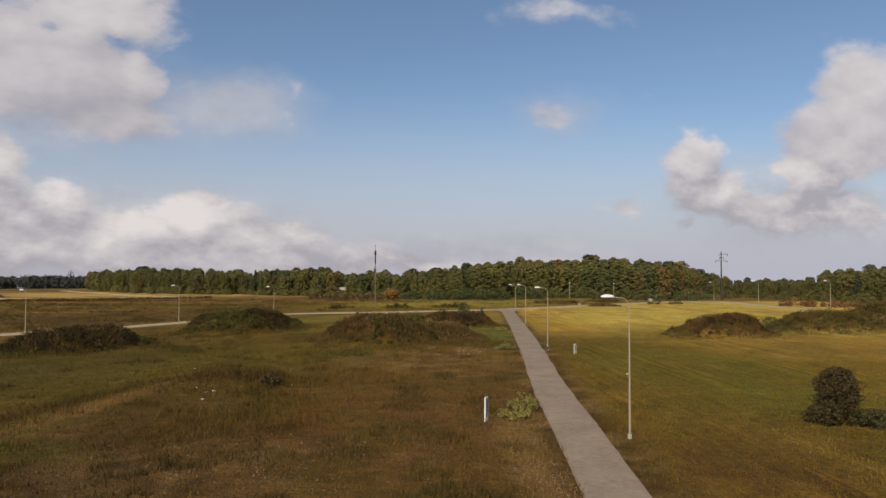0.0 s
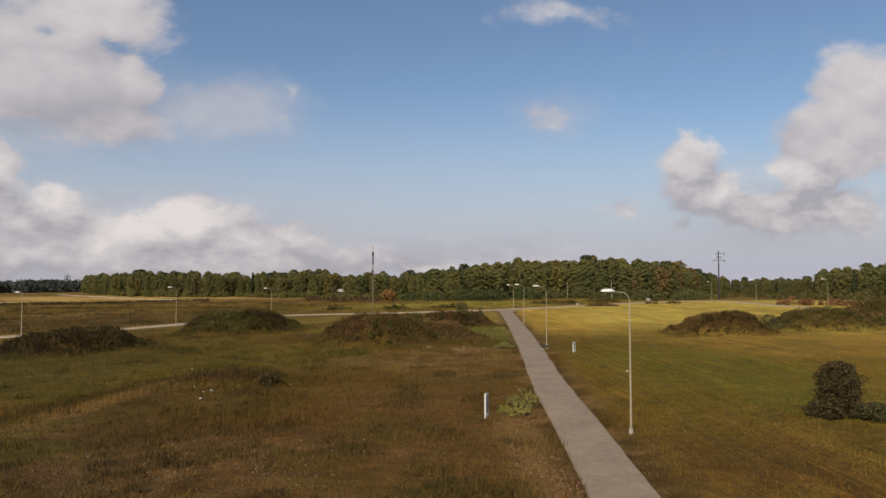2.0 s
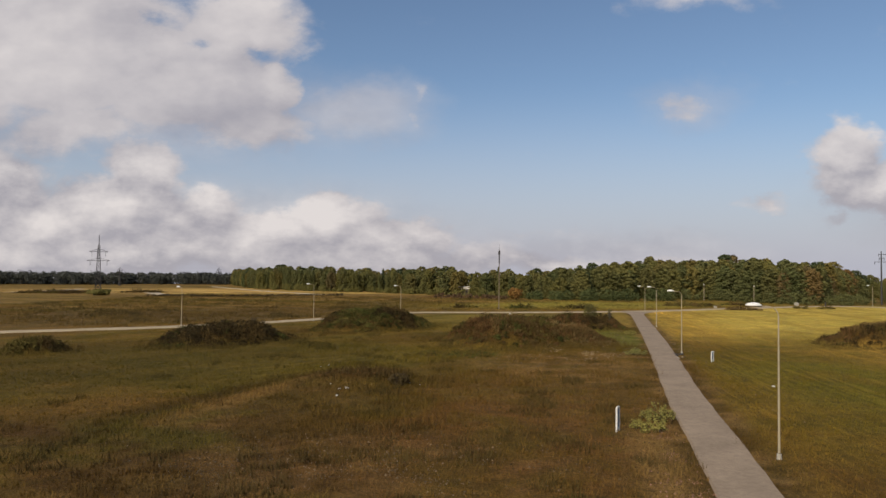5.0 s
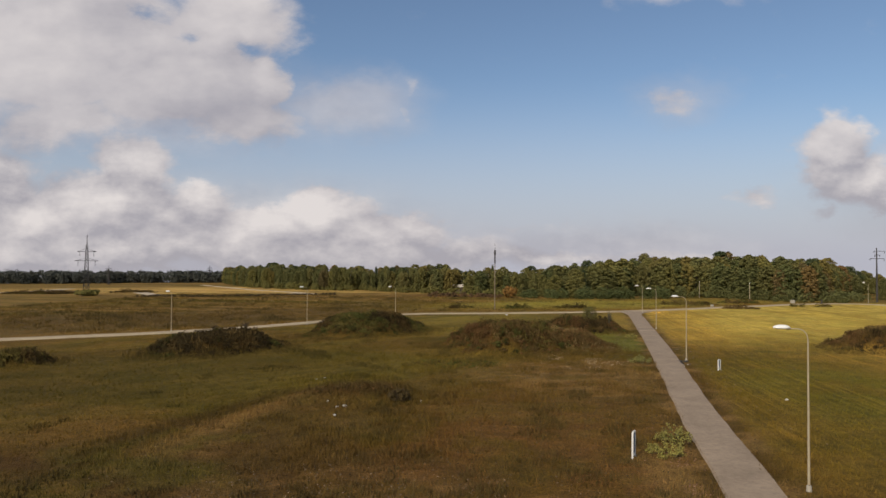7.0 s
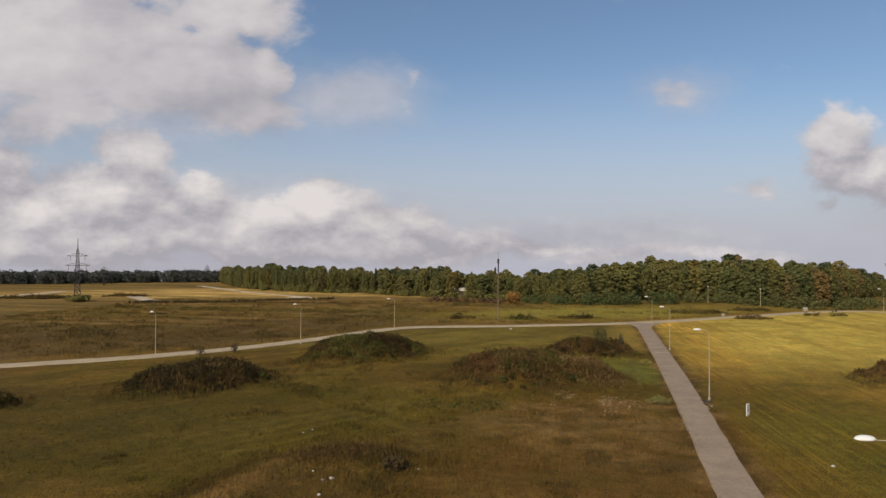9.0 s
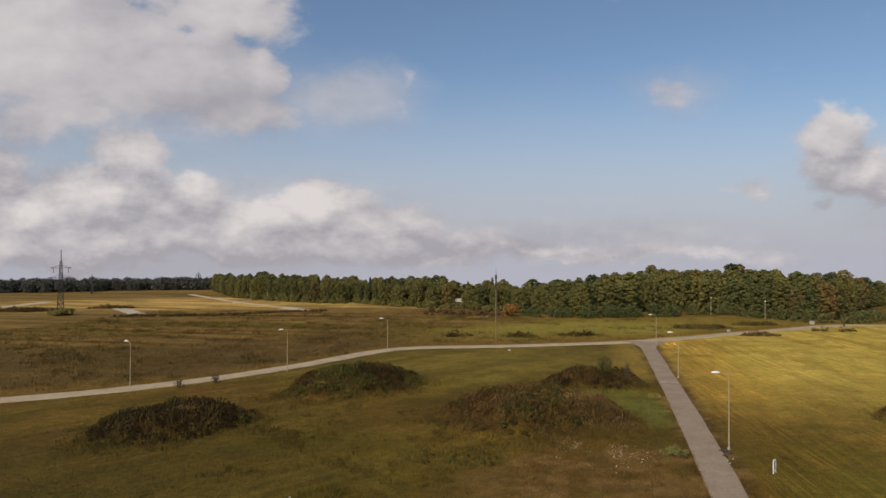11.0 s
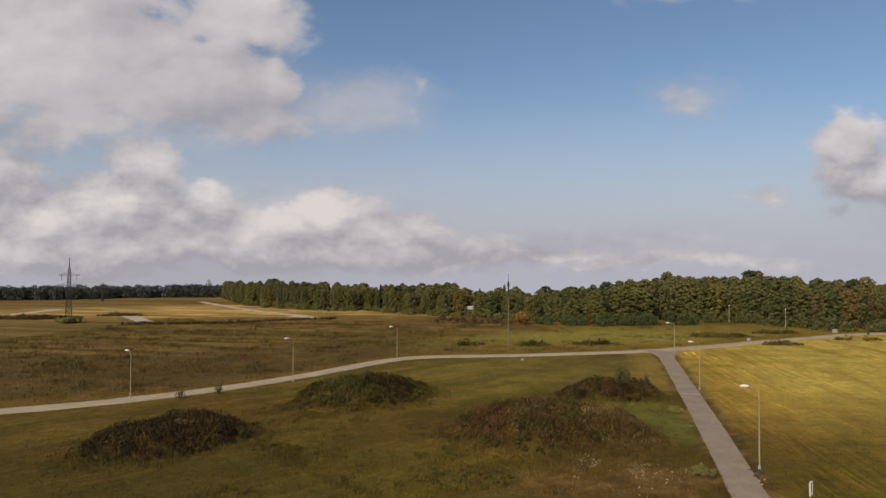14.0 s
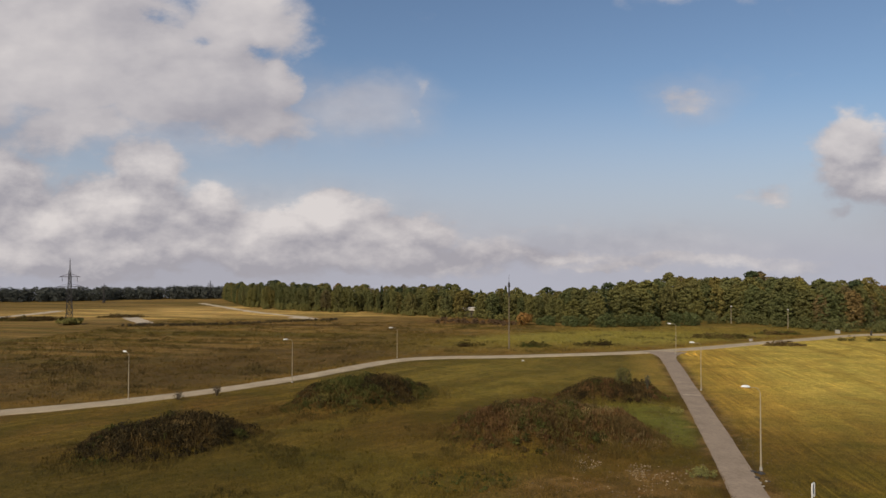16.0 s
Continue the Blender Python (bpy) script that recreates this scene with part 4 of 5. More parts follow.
thicket("wood_edge_bushes", ((34, 229), (48, 234), (58, 222), (66, 213), (80, 214), (94, 235)), 3.2, 1.6, 1.7, L_FOREST, "green bushes along the edge of the wood", 8)
thicket("wood_edge_bushes", ((98, 236), (112, 240), (124, 222), (122, 195), (136, 180)), 3.0, 2.2, 1.9, L_GREENSCRUB, "olive bushes along the edge of the wood", 9)
thicket("russet_bushes", ((94, 182), (112, 178), (124, 170), (142, 160)), 1.6, 3.5, 0.6, L_RED, "low russet bushes on rough ground beside the road", 10, 0.18)
thicket("russet_bushes", ((-44, 221), (-34, 216), (-20, 213)), 1.3, 3.0, 0.7, L_RED, "low russet bushes before the wood", 11, 0.18)
thicket("ditch_brush", ((-128, 184.5), (-112, 190.5), (-100, 198), (-89, 209), (-77, 218)), 0.75, 0.8, 0.35, L_SCRUB, "dark brush along the ditch below the straw field", 12, 0.14, 6, 16)


def near_masks(x, y):
    return np.clip(1.25 - np.hypot(x, y - 20) / 90, 0.05, 1)


blades("short_grass", 120000, (-62, -12, 62, 128), 0.15, 0.06, 1, "short rough grass of mixed green and brown", near_masks)
blades("fallow_grass", 60000, (-130, 88, 60, 215), 0.32, 0.10, 4, "tall dry grass of the fallow field", lambda x, y: (0.25 + sstep(fbm(x, y, 6, 66), 0.35, 0.7)) * sstep(y - np.interp(x, [p[0] for p in LONG_ROAD[:21]], [p[1] for p in LONG_ROAD[:21]]), 2, 6), 0.3)
blades("field_grass", 18000, (16, 30, 90, 165), 0.10, 0.10, 5, "short yellowing grass of the mown field", lambda x, y: 0.3 + 0.7 * sstep(fbm(x, y * 0.5, 5, 68), 0.42, 0.62) * (y < 150 + 0.4 * (x - 16)), 0.25)
def heap_skirt(x, y):
    v = np.zeros_like(x)
    for cx, cy, a, b, turn, h in HEAPS:
        v = np.maximum(v, ellipse(x, y, cx, cy, a * 1.12, b * 1.2, turn, 0.28, 0.9, 3.0))
    return v


blades("heap_weeds", 90000, (-60, 48, 80, 116), 0.42, 0.05, 6, "tall olive and brown weeds round the earth heaps", heap_skirt, 0.15, (0.085, 0.062, 0.026))
blades("tall_dry_grass", 26000, (-32, 22, 14, 84), 0.34, 0.04, 2, "tall dry brown grass and weeds", lambda x, y: ellipse(x, y, -6, 50, 22, 34, 6, 0.5) * sstep(fbm(x, y, 5, 61), 0.42, 0.6))
blades("weed_tussocks", 34000, (-34, 22, 6, 90), 0.34, 0.05, 8, "dark olive tussocks of weeds in rough grass", lambda x, y: sstep(fbm(x, y, 2.4, 77, 2), 0.60, 0.72), 0.12, (0.060, 0.050, 0.022))
blades("fallow_tussocks", 60000, (-130, 96, 40, 214), 0.5, 0.10, 9, "dark tussocks of weeds scattered over the fallow field", lambda x, y: sstep(fbm(x, y, 3.4, 87, 2), 0.64, 0.76) * sstep(y - np.interp(x, [p[0] for p in LONG_ROAD[:21]], [p[1] for p in LONG_ROAD[:21]]), 2, 6), 0.2, (0.062, 0.052, 0.026))
DK, BR, RU, OL, GN, TN = (0.040, 0.030, 0.014), (0.092, 0.062, 0.025), (0.115, 0.064, 0.027), (0.098, 0.080, 0.024), (0.060, 0.063, 0.018), (0.18, 0.13, 0.058)
MOUNDS = (((DK, BR, DK, DK, GN), 0.85, "dark brown brushwood over a long heap of earth"), ((BR, DK, GN, OL, GN), 0.75, "dark olive brushwood over a rounded heap of earth"),
          ((RU, BR, GN, RU, OL, BR), 0.85, "tangled reddish brown brushwood over a heap of earth"), ((BR, RU, TN, OL), 0.6, "reddish brown weeds on the flank of an earth heap"),
          ((BR, DK, RU, GN), 0.75, "brown brushwood over a low heap of earth"), ((BR, RU, BR, DK, OL), 0.6, "dry brown brushwood over a long heap of earth"),
          ((OL, TN, GN, BR, OL), 0.9, "olive green bushes over a heap of earth"), ((OL, TN, GN, OL, RU), 1.6, "turning bushes over a heap of earth"),
          ((DK, BR, OL), 0.7, "low dark brushwood on a small heap"), ((BR, TN, BR, RU), 0.2, "dry weeds on a low bank of earth"))
for i, ((cx, cy, a, b, turn, h), (palette, big, label)) in enumerate(zip(HEAPS, MOUNDS)):
    scrub("mound_scrub", cx, cy, a * 0.97, b * 0.97, turn, int(a * b * (5.5 if i < 9 else 1.6)), palette, label, 70 + i, big, stalk=0.42 if i < 9 else 0.16)
scrub("weed_patch", -12.0, 71.5, 5.0, 3.6, 10, 60, (OL, GN, BR), "dark green weeds in rough grass before an earth heap", 160, 0.35, 0.08, 90, 0.25)
for i, (cx, cy, a, b, palette, label) in enumerate(((-11.0, 161.5, 4.2, 2.0, (GN, OL), "low olive bushes in the meadow beyond the road"), (-25.0, 160.0, 3.5, 1.6, (BR, OL), "low brown bushes in the meadow beyond the road"),
                                                   (1.5, 167.0, 5.5, 1.6, (BR, OL, DK), "low brown bushes in the meadow beyond the road"), (33.0, 189.0, 8.5, 3.0, (BR, OL, BR), "brown brush on a low rise beyond the road"),
                                                   (49.0, 201.0, 6.0, 2.2, (OL, GN, BR), "olive brush on a low rise beyond the road"), (-171.0, 197.0, 14.0, 5.0, (DK, BR, OL), "dark brush on a bank out on the field"),
                                                   (-150.0, 213.0, 8.0, 2.4, (DK, BR), "dark brush along a bank out on the field"), (42.8, 175.2, 5.0, 1.4, (BR, TN, BR), "dry brown brush along the edge of the road"),
                                                   (60.5, 189.1, 2.2, 0.9, (BR, OL), "small brown brush at the edge of the road"), (66.8, 189.4, 2.6, 1.0, (BR, OL), "small brown brush at the edge of the road"))):
    scrub("meadow_scrub", cx, cy, a, b, 15, int(a * b * 3.0), palette, label, 120 + i, 1.1, 0.16, 70)


# ---------------------------------------------------------------- lamps, poles, pylons
def street_lamp(x, y, height, face, label="slim grey street lamp with a white bowl beside the path"):
    """Pole on a concrete foot, curved arm to one side, white bowl at its end."""
    t = thing("street_lamp", x, y, 0.0, label, "street lamp", "street lamps", face)
    part("foot", rod(bmesh.new(), (0, 0, -0.25), (0, 0, 0.26), 0.14, 0.11, 12), M_CONCRETE, t, "pale concrete foot")
    pole = bmesh.new()
    tube(pole, [(0, 0, 0.3), (0, 0, height * 0.55), (0, 0, height - 0.55)], [0.062, 0.046, 0.032], 10)
    part("pole", pole, M_POLE, t)
    arm = bmesh.new()
    pts = [(-0.45 * (1 - math.cos(a)), 0, height - 0.55 + 0.5 * math.sin(a)) for a in [i * math.pi / 2 / 5 for i in range(6)]]
    pts += [(-0.95, 0, height - 0.03)]
    tube(arm, pts, [0.024] * len(pts), 8)
    part("arm", arm, M_POLE, t, "thin curved arm")
    bowl = bmesh.new()
    bmesh.ops.create_uvsphere(bowl, u_segments=20, v_segments=12, radius=1)
    for v in bowl.verts:
        v.co = Vector((v.co.x * 0.40, v.co.y * 0.23, v.co.z * (0.15 if v.co.z > 0 else 0.06)))
    bmesh.ops.translate(bowl, verts=bowl.verts, vec=(-1.22, 0, height))
    head = part("head", bm_mesh("head", bowl, M_SHADE, True), None, t, "white enamelled bowl")
    part("collar", rod(bmesh.new(), (-0.98, 0, height - 0.03), (-0.80, 0, height - 0.03), 0.065, 0.05, 10), M_POLE, head)
    return t


for x, y, h, face in ((10.1, 35.7, 7.6, 8), (12.57, 79.0, 7.1, 5), (14.63, 116.4, 6.7, 5), (17.2, 155.9, 6.0, 0), (-59.8, 94.4, 6.1, 330), (-44.2, 110.3, 6.5, 60),
                      (-35.7, 139.0, 5.7, 20), (88.2, 214.0, 6.0, 0), (79.6, 166.0, 7.0, 0), (94.0, 159.6, 7.2, 0)):
    street_lamp(x, y, h, face)


def lattice(bm, half0, half1, z0, z1, bays, r):
    for i in range(bays):
        a, b = i / bays, (i + 1) / bays
        za, zb = z0 + (z1 - z0) * a, z0 + (z1 - z0) * b
        ha, hb = half0 + (half1 - half0) * a, half0 + (half1 - half0) * b
        ca = [(sx * ha, sy * ha, za) for sx, sy in ((1, 1), (-1, 1), (-1, -1), (1, -1))]
        cb = [(sx * hb, sy * hb, zb) for sx, sy in ((1, 1), (-1, 1), (-1, -1), (1, -1))]
        for j in range(4):
            k = (j + 1) % 4
            rod(bm, ca[j], cb[j], r * 1.5, seg=4)
            rod(bm, ca[j], cb[k], r, seg=4)
            rod(bm, ca[k], cb[j], r, seg=4)
            rod(bm, cb[j], cb[k], r, seg=4)
    return bm


def power_pylon(x, y, height, turn, arms, label):
    t = thing("power_pylon", x, y, float(land(np.array([x]), np.array([y]))[0]), label, "pylon", "power pylons", turn)
    lower = lattice(bmesh.new(), height * 0.046, height * 0.026, 0, height * 0.52, 6, 0.05)
    part("lower_lattice", lower, M_DARKSTEEL, t)
    part("upper_lattice", lattice(bmesh.new(), height * 0.026, height * 0.014, height * 0.52, height * 0.82, 6, 0.05), M_DARKSTEEL, t)
    part("peak", rod(bmesh.new(), (0, 0, height * 0.82), (0, 0, height), 0.16, 0.08, 6), M_DARKSTEEL, t)
    for z, ln in arms:
        arm = bmesh.new()
        for s in (-1, 1):
            for o in (-0.3, 0.3):
                rod(arm, (0, o, z), (s * ln, 0, z), 0.07, seg=4)
            rod(arm, (0, 0, z + 0.9), (s * ln, 0, z), 0.05, seg=4)
        arm_ob = part("cross_arm", arm, M_DARKSTEEL, t)
        for s in (-1, 1):
            part("insulator", rod(bmesh.new(), (s * ln * 0.72, 0, z), (s * ln * 0.72, 0, z - 1.5), 0.07, 0.06, 6), M_DARKSTEEL, arm_ob)
    return t


power_pylon(-148, 187, 19.3, 35, ((13.9, 2.7), (11.0, 3.3)), "dark steel lattice power pylon out on the fallow field")
power_pylon(-213, 284, 9.0, 20, ((7.6, 1.4), (6.2, 1.8)), "small dark steel pylon far off on the field")
power_pylon(-188, 332, 9.4, 20, ((8.0, 1.3), (6.8, 1.7)), "small dark steel pylon before the distant wood")


def pole_pylon(x, y, height):
    """A tall single pole with cross arms of unequal length."""
    t = thing("pole_pylon", x, y, 0, "tall slim concrete power pole with cross arms before the wood", "pylon", "power pylons", 10)
    part("shaft", tube(bmesh.new(), [(0, 0, -0.2), (0, 0, height * 0.5), (0, 0, height)], [0.30, 0.24, 0.14], 10), M_DARKSTEEL, t)
    for z, left, right in ((height * 0.94, 0.8, 2.4), (height * 0.80, 2.0, 2.3), (height * 0.87, 0.6, 0.9)):
        arm = part("cross_arm", rod(bmesh.new(), (-left, 0, z), (right, 0, z), 0.08, 0.08, 6), M_DARKSTEEL, t)
        for e in (-left, right):
            part("insulator", rod(bmesh.new(), (e, 0, z), (e, 0, z - 0.7), 0.08, 0.06, 6), M_DARKSTEEL, arm)


pole_pylon(94, 222, 16.4)


def mast():
    t = thing("antenna_mast", -16.1, 156.3, 0, "tall slim dark mast with a wooden lower pole", "mast")
    part("lower_pole", tube(bmesh.new(), [(0, 0, -0.2), (0, 0, 5), (0, 0, 11)], [0.13, 0.11, 0.09], 8), plain("weathered_wood", (0.24, 0.19, 0.13), 0.7, 2.0), t, "weathered wooden pole")
    part("upper_pole", rod(bmesh.new(), (0, 0, 10.9), (0, 0, 14.0), 0.16, 0.14, 8), M_DARKSTEEL, t)
    part("collar", rod(bmesh.new(), (0, 0, 13.0), (0, 0, 13.9), 0.26, 0.22, 10), M_DARKSTEEL, t)
    part("whip", rod(bmesh.new(), (0, 0, 13.9), (0, 0, 15.6), 0.05, 0.02, 6), M_DARKSTEEL, t)


mast()


# ---------------------------------------------------------------- small things
def marker_board(x, y, height, turn, label):
    """A narrow board in a white frame on two low legs."""
    t = thing("marker_board", x, y, -0.03, label, "sign board", "marker boards", turn)
    w = 0.24
    for s in (-1, 1):
        part("upright", box(bmesh.new(), (s * w - 0.04, -0.05, 0), (s * w + 0.04, 0.05, height), 0.01), M_BOARD, t)
    for z in (0.22, height - 0.06):
        part("rail", box(bmesh.new(), (-w + 0.042, -0.045, z), (w - 0.042, 0.045, z + 0.08), 0.01), M_BOARD, t)
    part("panel", box(bmesh.new(), (-w + 0.042, -0.02, 0.302), (w - 0.042, 0.02, height - 0.062)), M_BLUE, t, "faded blue panel")
    return t


marker_board(2.63, 39.7, 1.45, 70, "white framed marker board with a faded panel in the grass")
marker_board(14.57, 72.65, 1.1, 55, "low white framed marker board with a faded blue panel")


def stone(x, y, size, seed):
    r = random.Random(seed)
    bm = bmesh.new()
    bmesh.ops.create_icosphere(bm, subdivisions=2, radius=size)
    off = Vector((r.uniform(0, 50), r.uniform(0, 50), 0))
    for v in bm.verts:
        v.co *= 1 + 0.35 * noise.noise(v.co / size * 0.9 + off)
        v.co.z *= 0.65
    ob = new("stone", bm_mesh("stone", bm, M_STONE, False))
    ob.matrix_world = pose(x, y, float(land(np.array([x]), np.array([y]))[0]) + size * 0.3, 0, 0, r.uniform(0, 360))
    return tagged(ob, "pale rough stone lying in the grass", "stone", "stones in the grass")


for i, (x, y, s) in enumerate(((-18.5, 49.7, .2), (-16.9, 48.9, .3), (-17.4, 48.6, .2), (-16.7, 46.1, .18), (-12.7, 52, .16), (-11.8, 51.9, .15), (-22.9, 58.9, .16), (-22.5, 59.9, .15), (16.2, 57.9, .2), (-12, 139.3, .4))):
    stone(x, y, s * 0.62, i)

THORN = ([0, 0.25, 0.5, 0.72, 0.9, 1], [0.98, 0.95, 1.0, 0.95, 0.68, 0.25])


def field_bush(name, x, y, radius, height, lobes, per, mat, label, seed, profile=THORN, leaf=0.06):
    """A tangled bush: a fan of forking stems under many small leafy boughs."""
    t = thing(name, x, y, float(land(np.array([x]), np.array([y]))[0]) - 0.03, label, "shrub")
    r = random.Random(seed)
    for i in range(13):
        bm = bmesh.new()
        a, ln = i * 0.483 + r.uniform(-0.3, 0.3), radius * r.uniform(0.35, 0.85)
        mid = (math.cos(a) * ln * 0.45, math.sin(a) * ln * 0.45, height * 0.42)
        end = (math.cos(a) * ln, math.sin(a) * ln, height * r.uniform(0.8, 1.1))
        tube(bm, [(math.cos(a) * 0.1, math.sin(a) * 0.1, 0), mid, end], [0.045, 0.03, 0.01], 5)
        rod(bm, mid, (mid[0] + r.uniform(-.5, .5), mid[1] + r.uniform(-.5, .5), mid[2] + height * 0.3), 0.022, 0.006, 5)
        part("stem", bm, M_BARK, t)
    cards = crown_cards(lobes, per, radius, height, 0.0, radius * 0.22, leaf, profile, seed, 0.7, lobes * per // 4)
    part("foliage", quads_mesh("foliage", cards, mat), None, t)
    return t


field_bush("round_bush", 23.9, 40.0, 1.5, 3.3, 130, 75, L_BUSH, "dense dark brown bush standing in the mown field", 3)
field_bush("low_bush", 25.2, 38.9, 1.2, 1.0, 34, 110, L_DULL, "low dull green bush at the foot of the dark one", 4, BROAD)
field_bush("low_bush", -13.4, 51.4, 1.0, 0.85, 30, 70, L_BUSH, "low dark brown bush on a bank of earth", 7, BROAD)
field_bush("low_bush", 22.6, 39.4, 1.1, 1.0, 34, 90, L_BUSH, "low brown bush at the foot of the dark one", 5, BROAD)
field_bush("low_bush", 26.4, 39.8, 0.9, 0.7, 34, 90, L_DULL, "low spreading dull green bush in the mown field", 6, BROAD)
leafy_weeds(4.4, 40.6, 1.1, 0.7, "pale green leafy weeds beside the path", 5)
leafy_weeds(7.2, 76.3, 1.3, 0.8, "pale yellow-green weeds beside the path", 7)
leafy_weeds(8.9, 100.5, 0.9, 0.8, "pale green leafy weeds beside the path", 8)
leafy_weeds(5.3, 43.5, 1.0, 1.0, "pale green leafy weeds beside the path", 6)
for x, y, r, h, mat, lab in ((-53.4, 95.6, .6, 1.1, L_BUSH, "small dark shrub on the verge of the road"), (-50.0, 99.2, .65, 1.4, L_BUSH, "small dark shrub on the verge of the road"),
                             (3.4, 108.4, 1.1, 2.4, L_GREENSCRUB, "rounded dark shrub on the earth heap"), (6.4, 107.8, .5, 1.9, L_PINE, "young dark conifer on the earth heap"),
                             (48.0, 96.5, 1.4, 2.6, L_GREENSCRUB, "dark green bush at the end of an earth heap")):
    field_bush("verge_shrub", x, y, r * 1.25, h, 10 if r < 1 else 44, 22 if r < 1 else 70, mat, lab, int(x * 7) % 97, THORN if r < 1 else BROAD)


def cottage(x, y, w, d, h, turn, label):
    t = thing("cottage", x, y, float(land(np.array([x]), np.array([y]))[0]), label, "house", "", turn)
    part("wall", box(bmesh.new(), (-w / 2, -d / 2, -0.2), (w / 2, d / 2, h)), M_WALL, t)
    roof = bmesh.new()
    vs = [roof.verts.new(v) for v in ((-w / 2 - .4, -d / 2 - .4, h), (w / 2 + .4, -d / 2 - .4, h), (w / 2 + .4, d / 2 + .4, h), (-w / 2 - .4, d / 2 + .4, h), (-w / 2 - .4, 0, h + d * .32), (w / 2 + .4, 0, h + d * .32))]
    for f in ((0, 1, 5, 4), (2, 3, 4, 5), (0, 4, 3), (1, 2, 5), (3, 2, 1, 0)):
        roof.faces.new([vs[i] for i in f])
    part("roof", roof, M_ROOF, t)
    for i in (-1, 1):
        part("window", box(bmesh.new(), (i * w * .25 - .3, -d / 2 - .03, 0.8), (i * w * .25 + .3, -d / 2 + .05, 1.5)), M_GLASS, t)
    return t


cottage(-37.6, 241.0, 3.4, 3.2, 2.3, 8, "low brown cottage with a pale roof half hidden by the wood")


def pale_pole(x, y, h):
    t = thing("utility_pole", x, y, 0, "thin pale pole standing before the wood", "pole", "thin poles")
    part("shaft", tube(bmesh.new(), [(0, 0, -0.1), (0, 0, h * 0.6), (0, 0, h)], [0.09, 0.08, 0.06], 8), M_POLE, t)
    part("cap", rod(bmesh.new(), (0, 0, h), (0, 0, h + 0.25), 0.16, 0.10, 8), M_SHADE, t)


pale_pole(44.5, 231.0, 5.3)
pale_pole(57.0, 219.5, 5.2)


def block(x, y, w, d, h, turn, label):
    ob = new("concrete_block", bm_mesh("concrete_block", box(bmesh.new(), (-w / 2, -d / 2, -0.1), (w / 2, d / 2, h), 0.06), M_CONCRETE))
    ob.matrix_world = pose(x, y, 0, 0, 0, turn)
    return tagged(ob, label, "block")


block(65.3, 207.2, 1.0, 0.8, 0.9, 20, "pale concrete block at the roadside")
block(38.0, 183.0, 0.7, 0.6, 0.55, 40, "low weathered concrete block at the roadside")


def bollard(x, y):
    t = thing("bollard", x, y, 0, "short dark post at the edge of the road", "post")
    part("post", tube(bmesh.new(), [(0, 0, -0.2), (0, 0, 0.7), (0, 0, 1.1)], [0.22, 0.20, 0.16], 10), M_DARKSTEEL, t)
    part("cap", rod(bmesh.new(), (0, 0, 1.08), (0, 0, 1.22), 0.22, 0.14, 10), M_DARKSTEEL, t)


bollard(71.6, 203.1)


def broken_edge():
    """Lumps of broken asphalt at the washed-out edge by the second lamp."""
    r = random.Random(4)
    for i in range(9):
        bm = bmesh.new()
        bmesh.ops.create_icosphere(bm, subdivisions=1, radius=r.uniform(0.12, 0.32))
        for v in bm.verts:
            v.co *= r.uniform(0.7, 1.25)
            v.co.z *= 0.5
        ob = new("asphalt_lump", bm_mesh("asphalt_lump", bm, M_DARKSTEEL if i % 3 else M_CONCRETE))
        ob.matrix_world = pose(11.9 + r.uniform(-0.45, 0.5), 77.0 + r.uniform(-2.6, 2.2), 0.02, 0, 0, r.uniform(0, 360))
        tagged(ob, "broken lump of dark asphalt at the path edge", "rubble", "lumps at the path edge")


broken_edge()
shrub("pylon_bush", -146.5, 185.5, 3.6, 2.2, L_GREENSCRUB, "dark bushes round the foot of the pylon", 700, 0.4, 21)
shrub("russet_bush", -16.6, 213.5, 2.4, 3.9, L_ORANGE, "orange turning bush before the wood", 700, 0.3, 22)


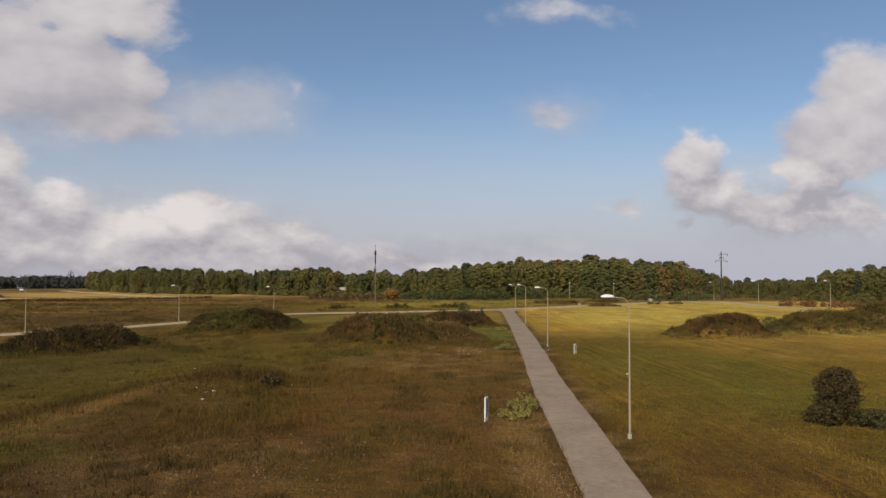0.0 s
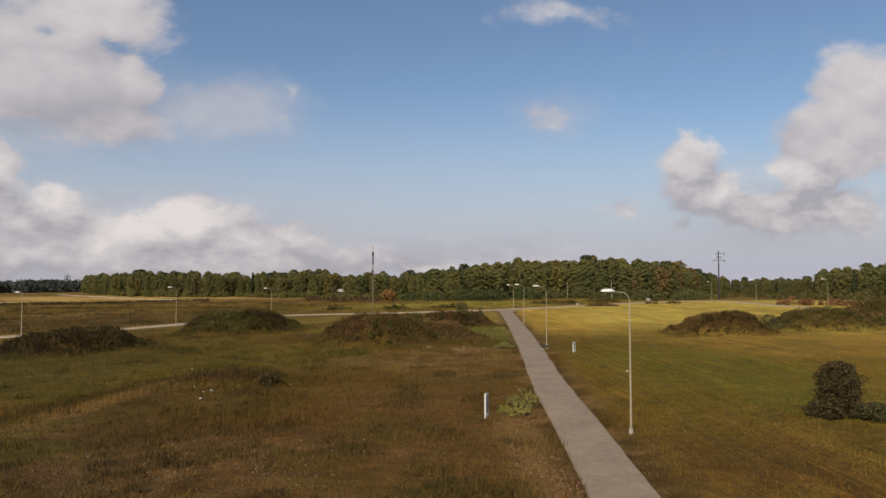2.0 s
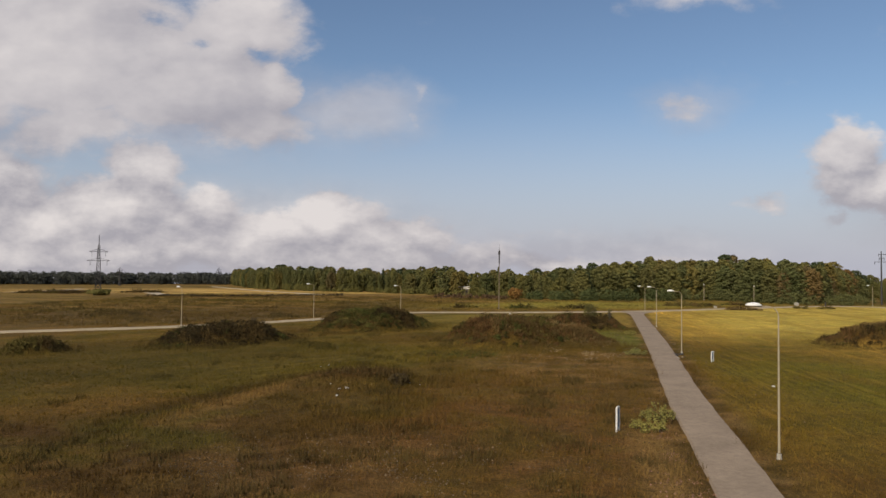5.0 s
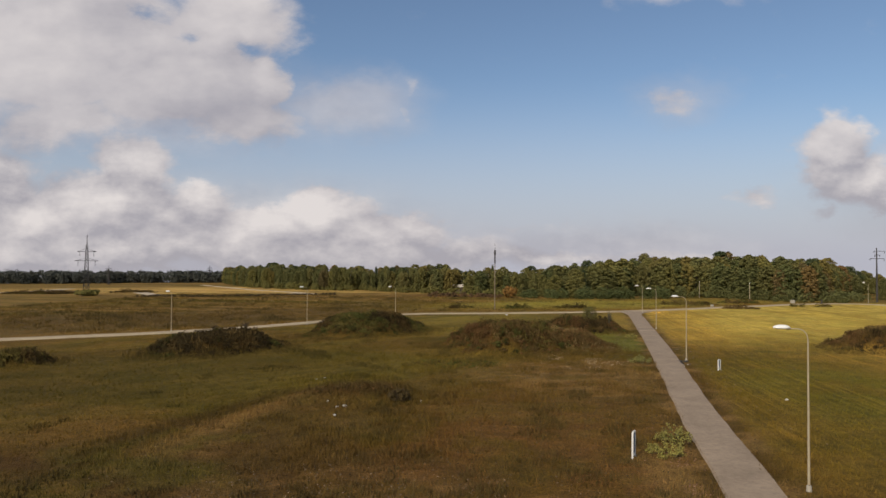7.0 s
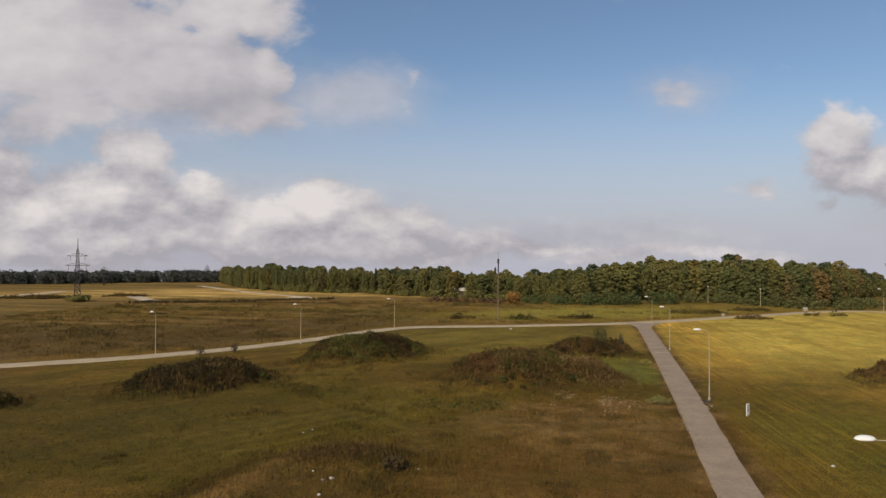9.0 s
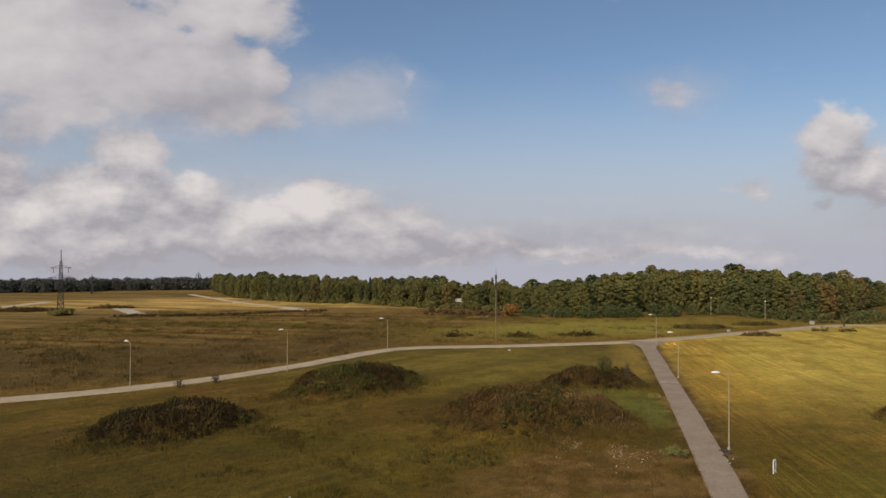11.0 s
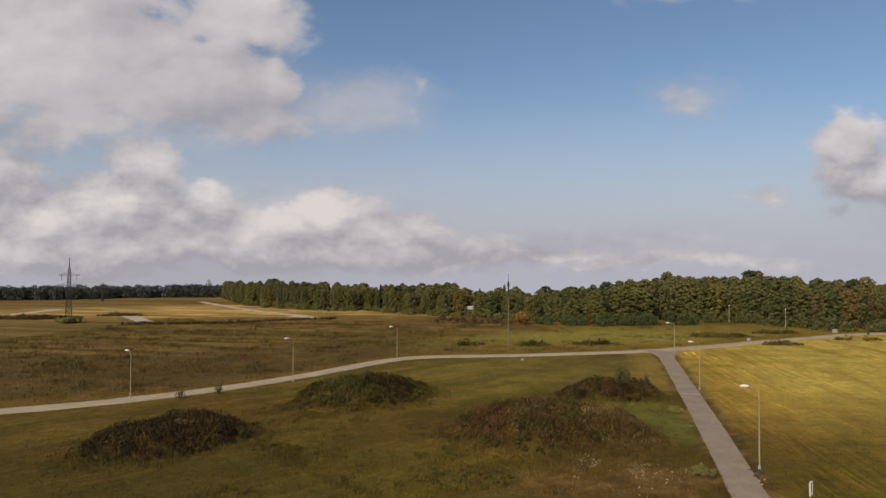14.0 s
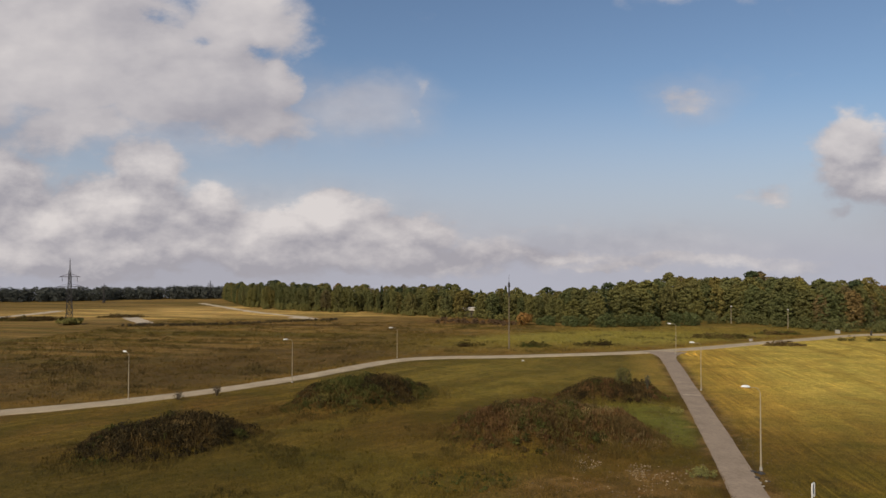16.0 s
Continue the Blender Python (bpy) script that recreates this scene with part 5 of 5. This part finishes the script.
def pebbles(name, cx, cy, a, b, n, seed, label, tint=(0.21, 0.155, 0.105), small=0.04, large=0.13):
    """Loose rubble: small sharp stones half sunk in the soil."""
    r = np.random.default_rng(seed)
    x, y = cx + r.normal(0, a / 2, n), cy + r.normal(0, b / 2, n)
    keep = fbm(x, y, 2.5, seed) > 0.45
    x, y = x[keep], y[keep]
    n = len(x)
    p = np.stack([x, y, land(x, y) + 0.01], -1)
    sz = small + (large - small) * r.random(n) ** 2
    tilt = r.uniform(0, 6.283, n)
    ring = [np.stack([np.cos(tilt + k * 2.094) * sz, np.sin(tilt + k * 2.094) * sz, -0.05 * np.ones(n)], -1) for k in range(3)]
    top = np.stack([r.normal(0, 0.3, n) * sz, r.normal(0, 0.3, n) * sz, sz * 0.45], -1)
    corners = np.concatenate([np.stack([p + ring[k], p + ring[(k + 1) % 3], p + top], 1) for k in range(3)])
    tone = np.array(tint) * (0.4 + 0.8 * r.random((n, 1)))
    return tagged(new(name, quads_mesh(name, corners, M_BLADE, np.tile(tone, (3, 1)))), label, "rubble", kind="stuff")


pebbles("rubble", -9.0, 30.5, 11, 6, 1500, 1, "pale broken rubble strewn over bare soil")
pebbles("rubble", -0.5, 68.0, 8, 8, 1500, 2, "pale broken rubble among dry weeds")
pebbles("rubble", 4.8, 31.0, 1.4, 10, 1700, 3, "pinkish gravel along the edge of the path", (0.33, 0.19, 0.145), 0.04, 0.10)
pebbles("rubble", -6.0, 44.0, 20, 34, 4200, 6, "brown clods of dug soil in rough grass", (0.10, 0.068, 0.034), 0.05, 0.15)
pebbles("rubble", -16.5, 29.5, 4, 4, 900, 7, "grey broken stones on bare soil", (0.13, 0.11, 0.09), 0.03, 0.09)
pebbles("rubble", 0.2, 76.5, 5, 5, 1300, 8, "pale broken rubble beside an earth heap", (0.40, 0.31, 0.22), 0.06, 0.18)
pebbles("rubble", 7.2, 98.0, 1.6, 30, 900, 4, "pale gravel along the edge of the path")
pebbles("rubble", 13.6, 92.0, 1.6, 40, 900, 5, "pale gravel along the verge of the path")
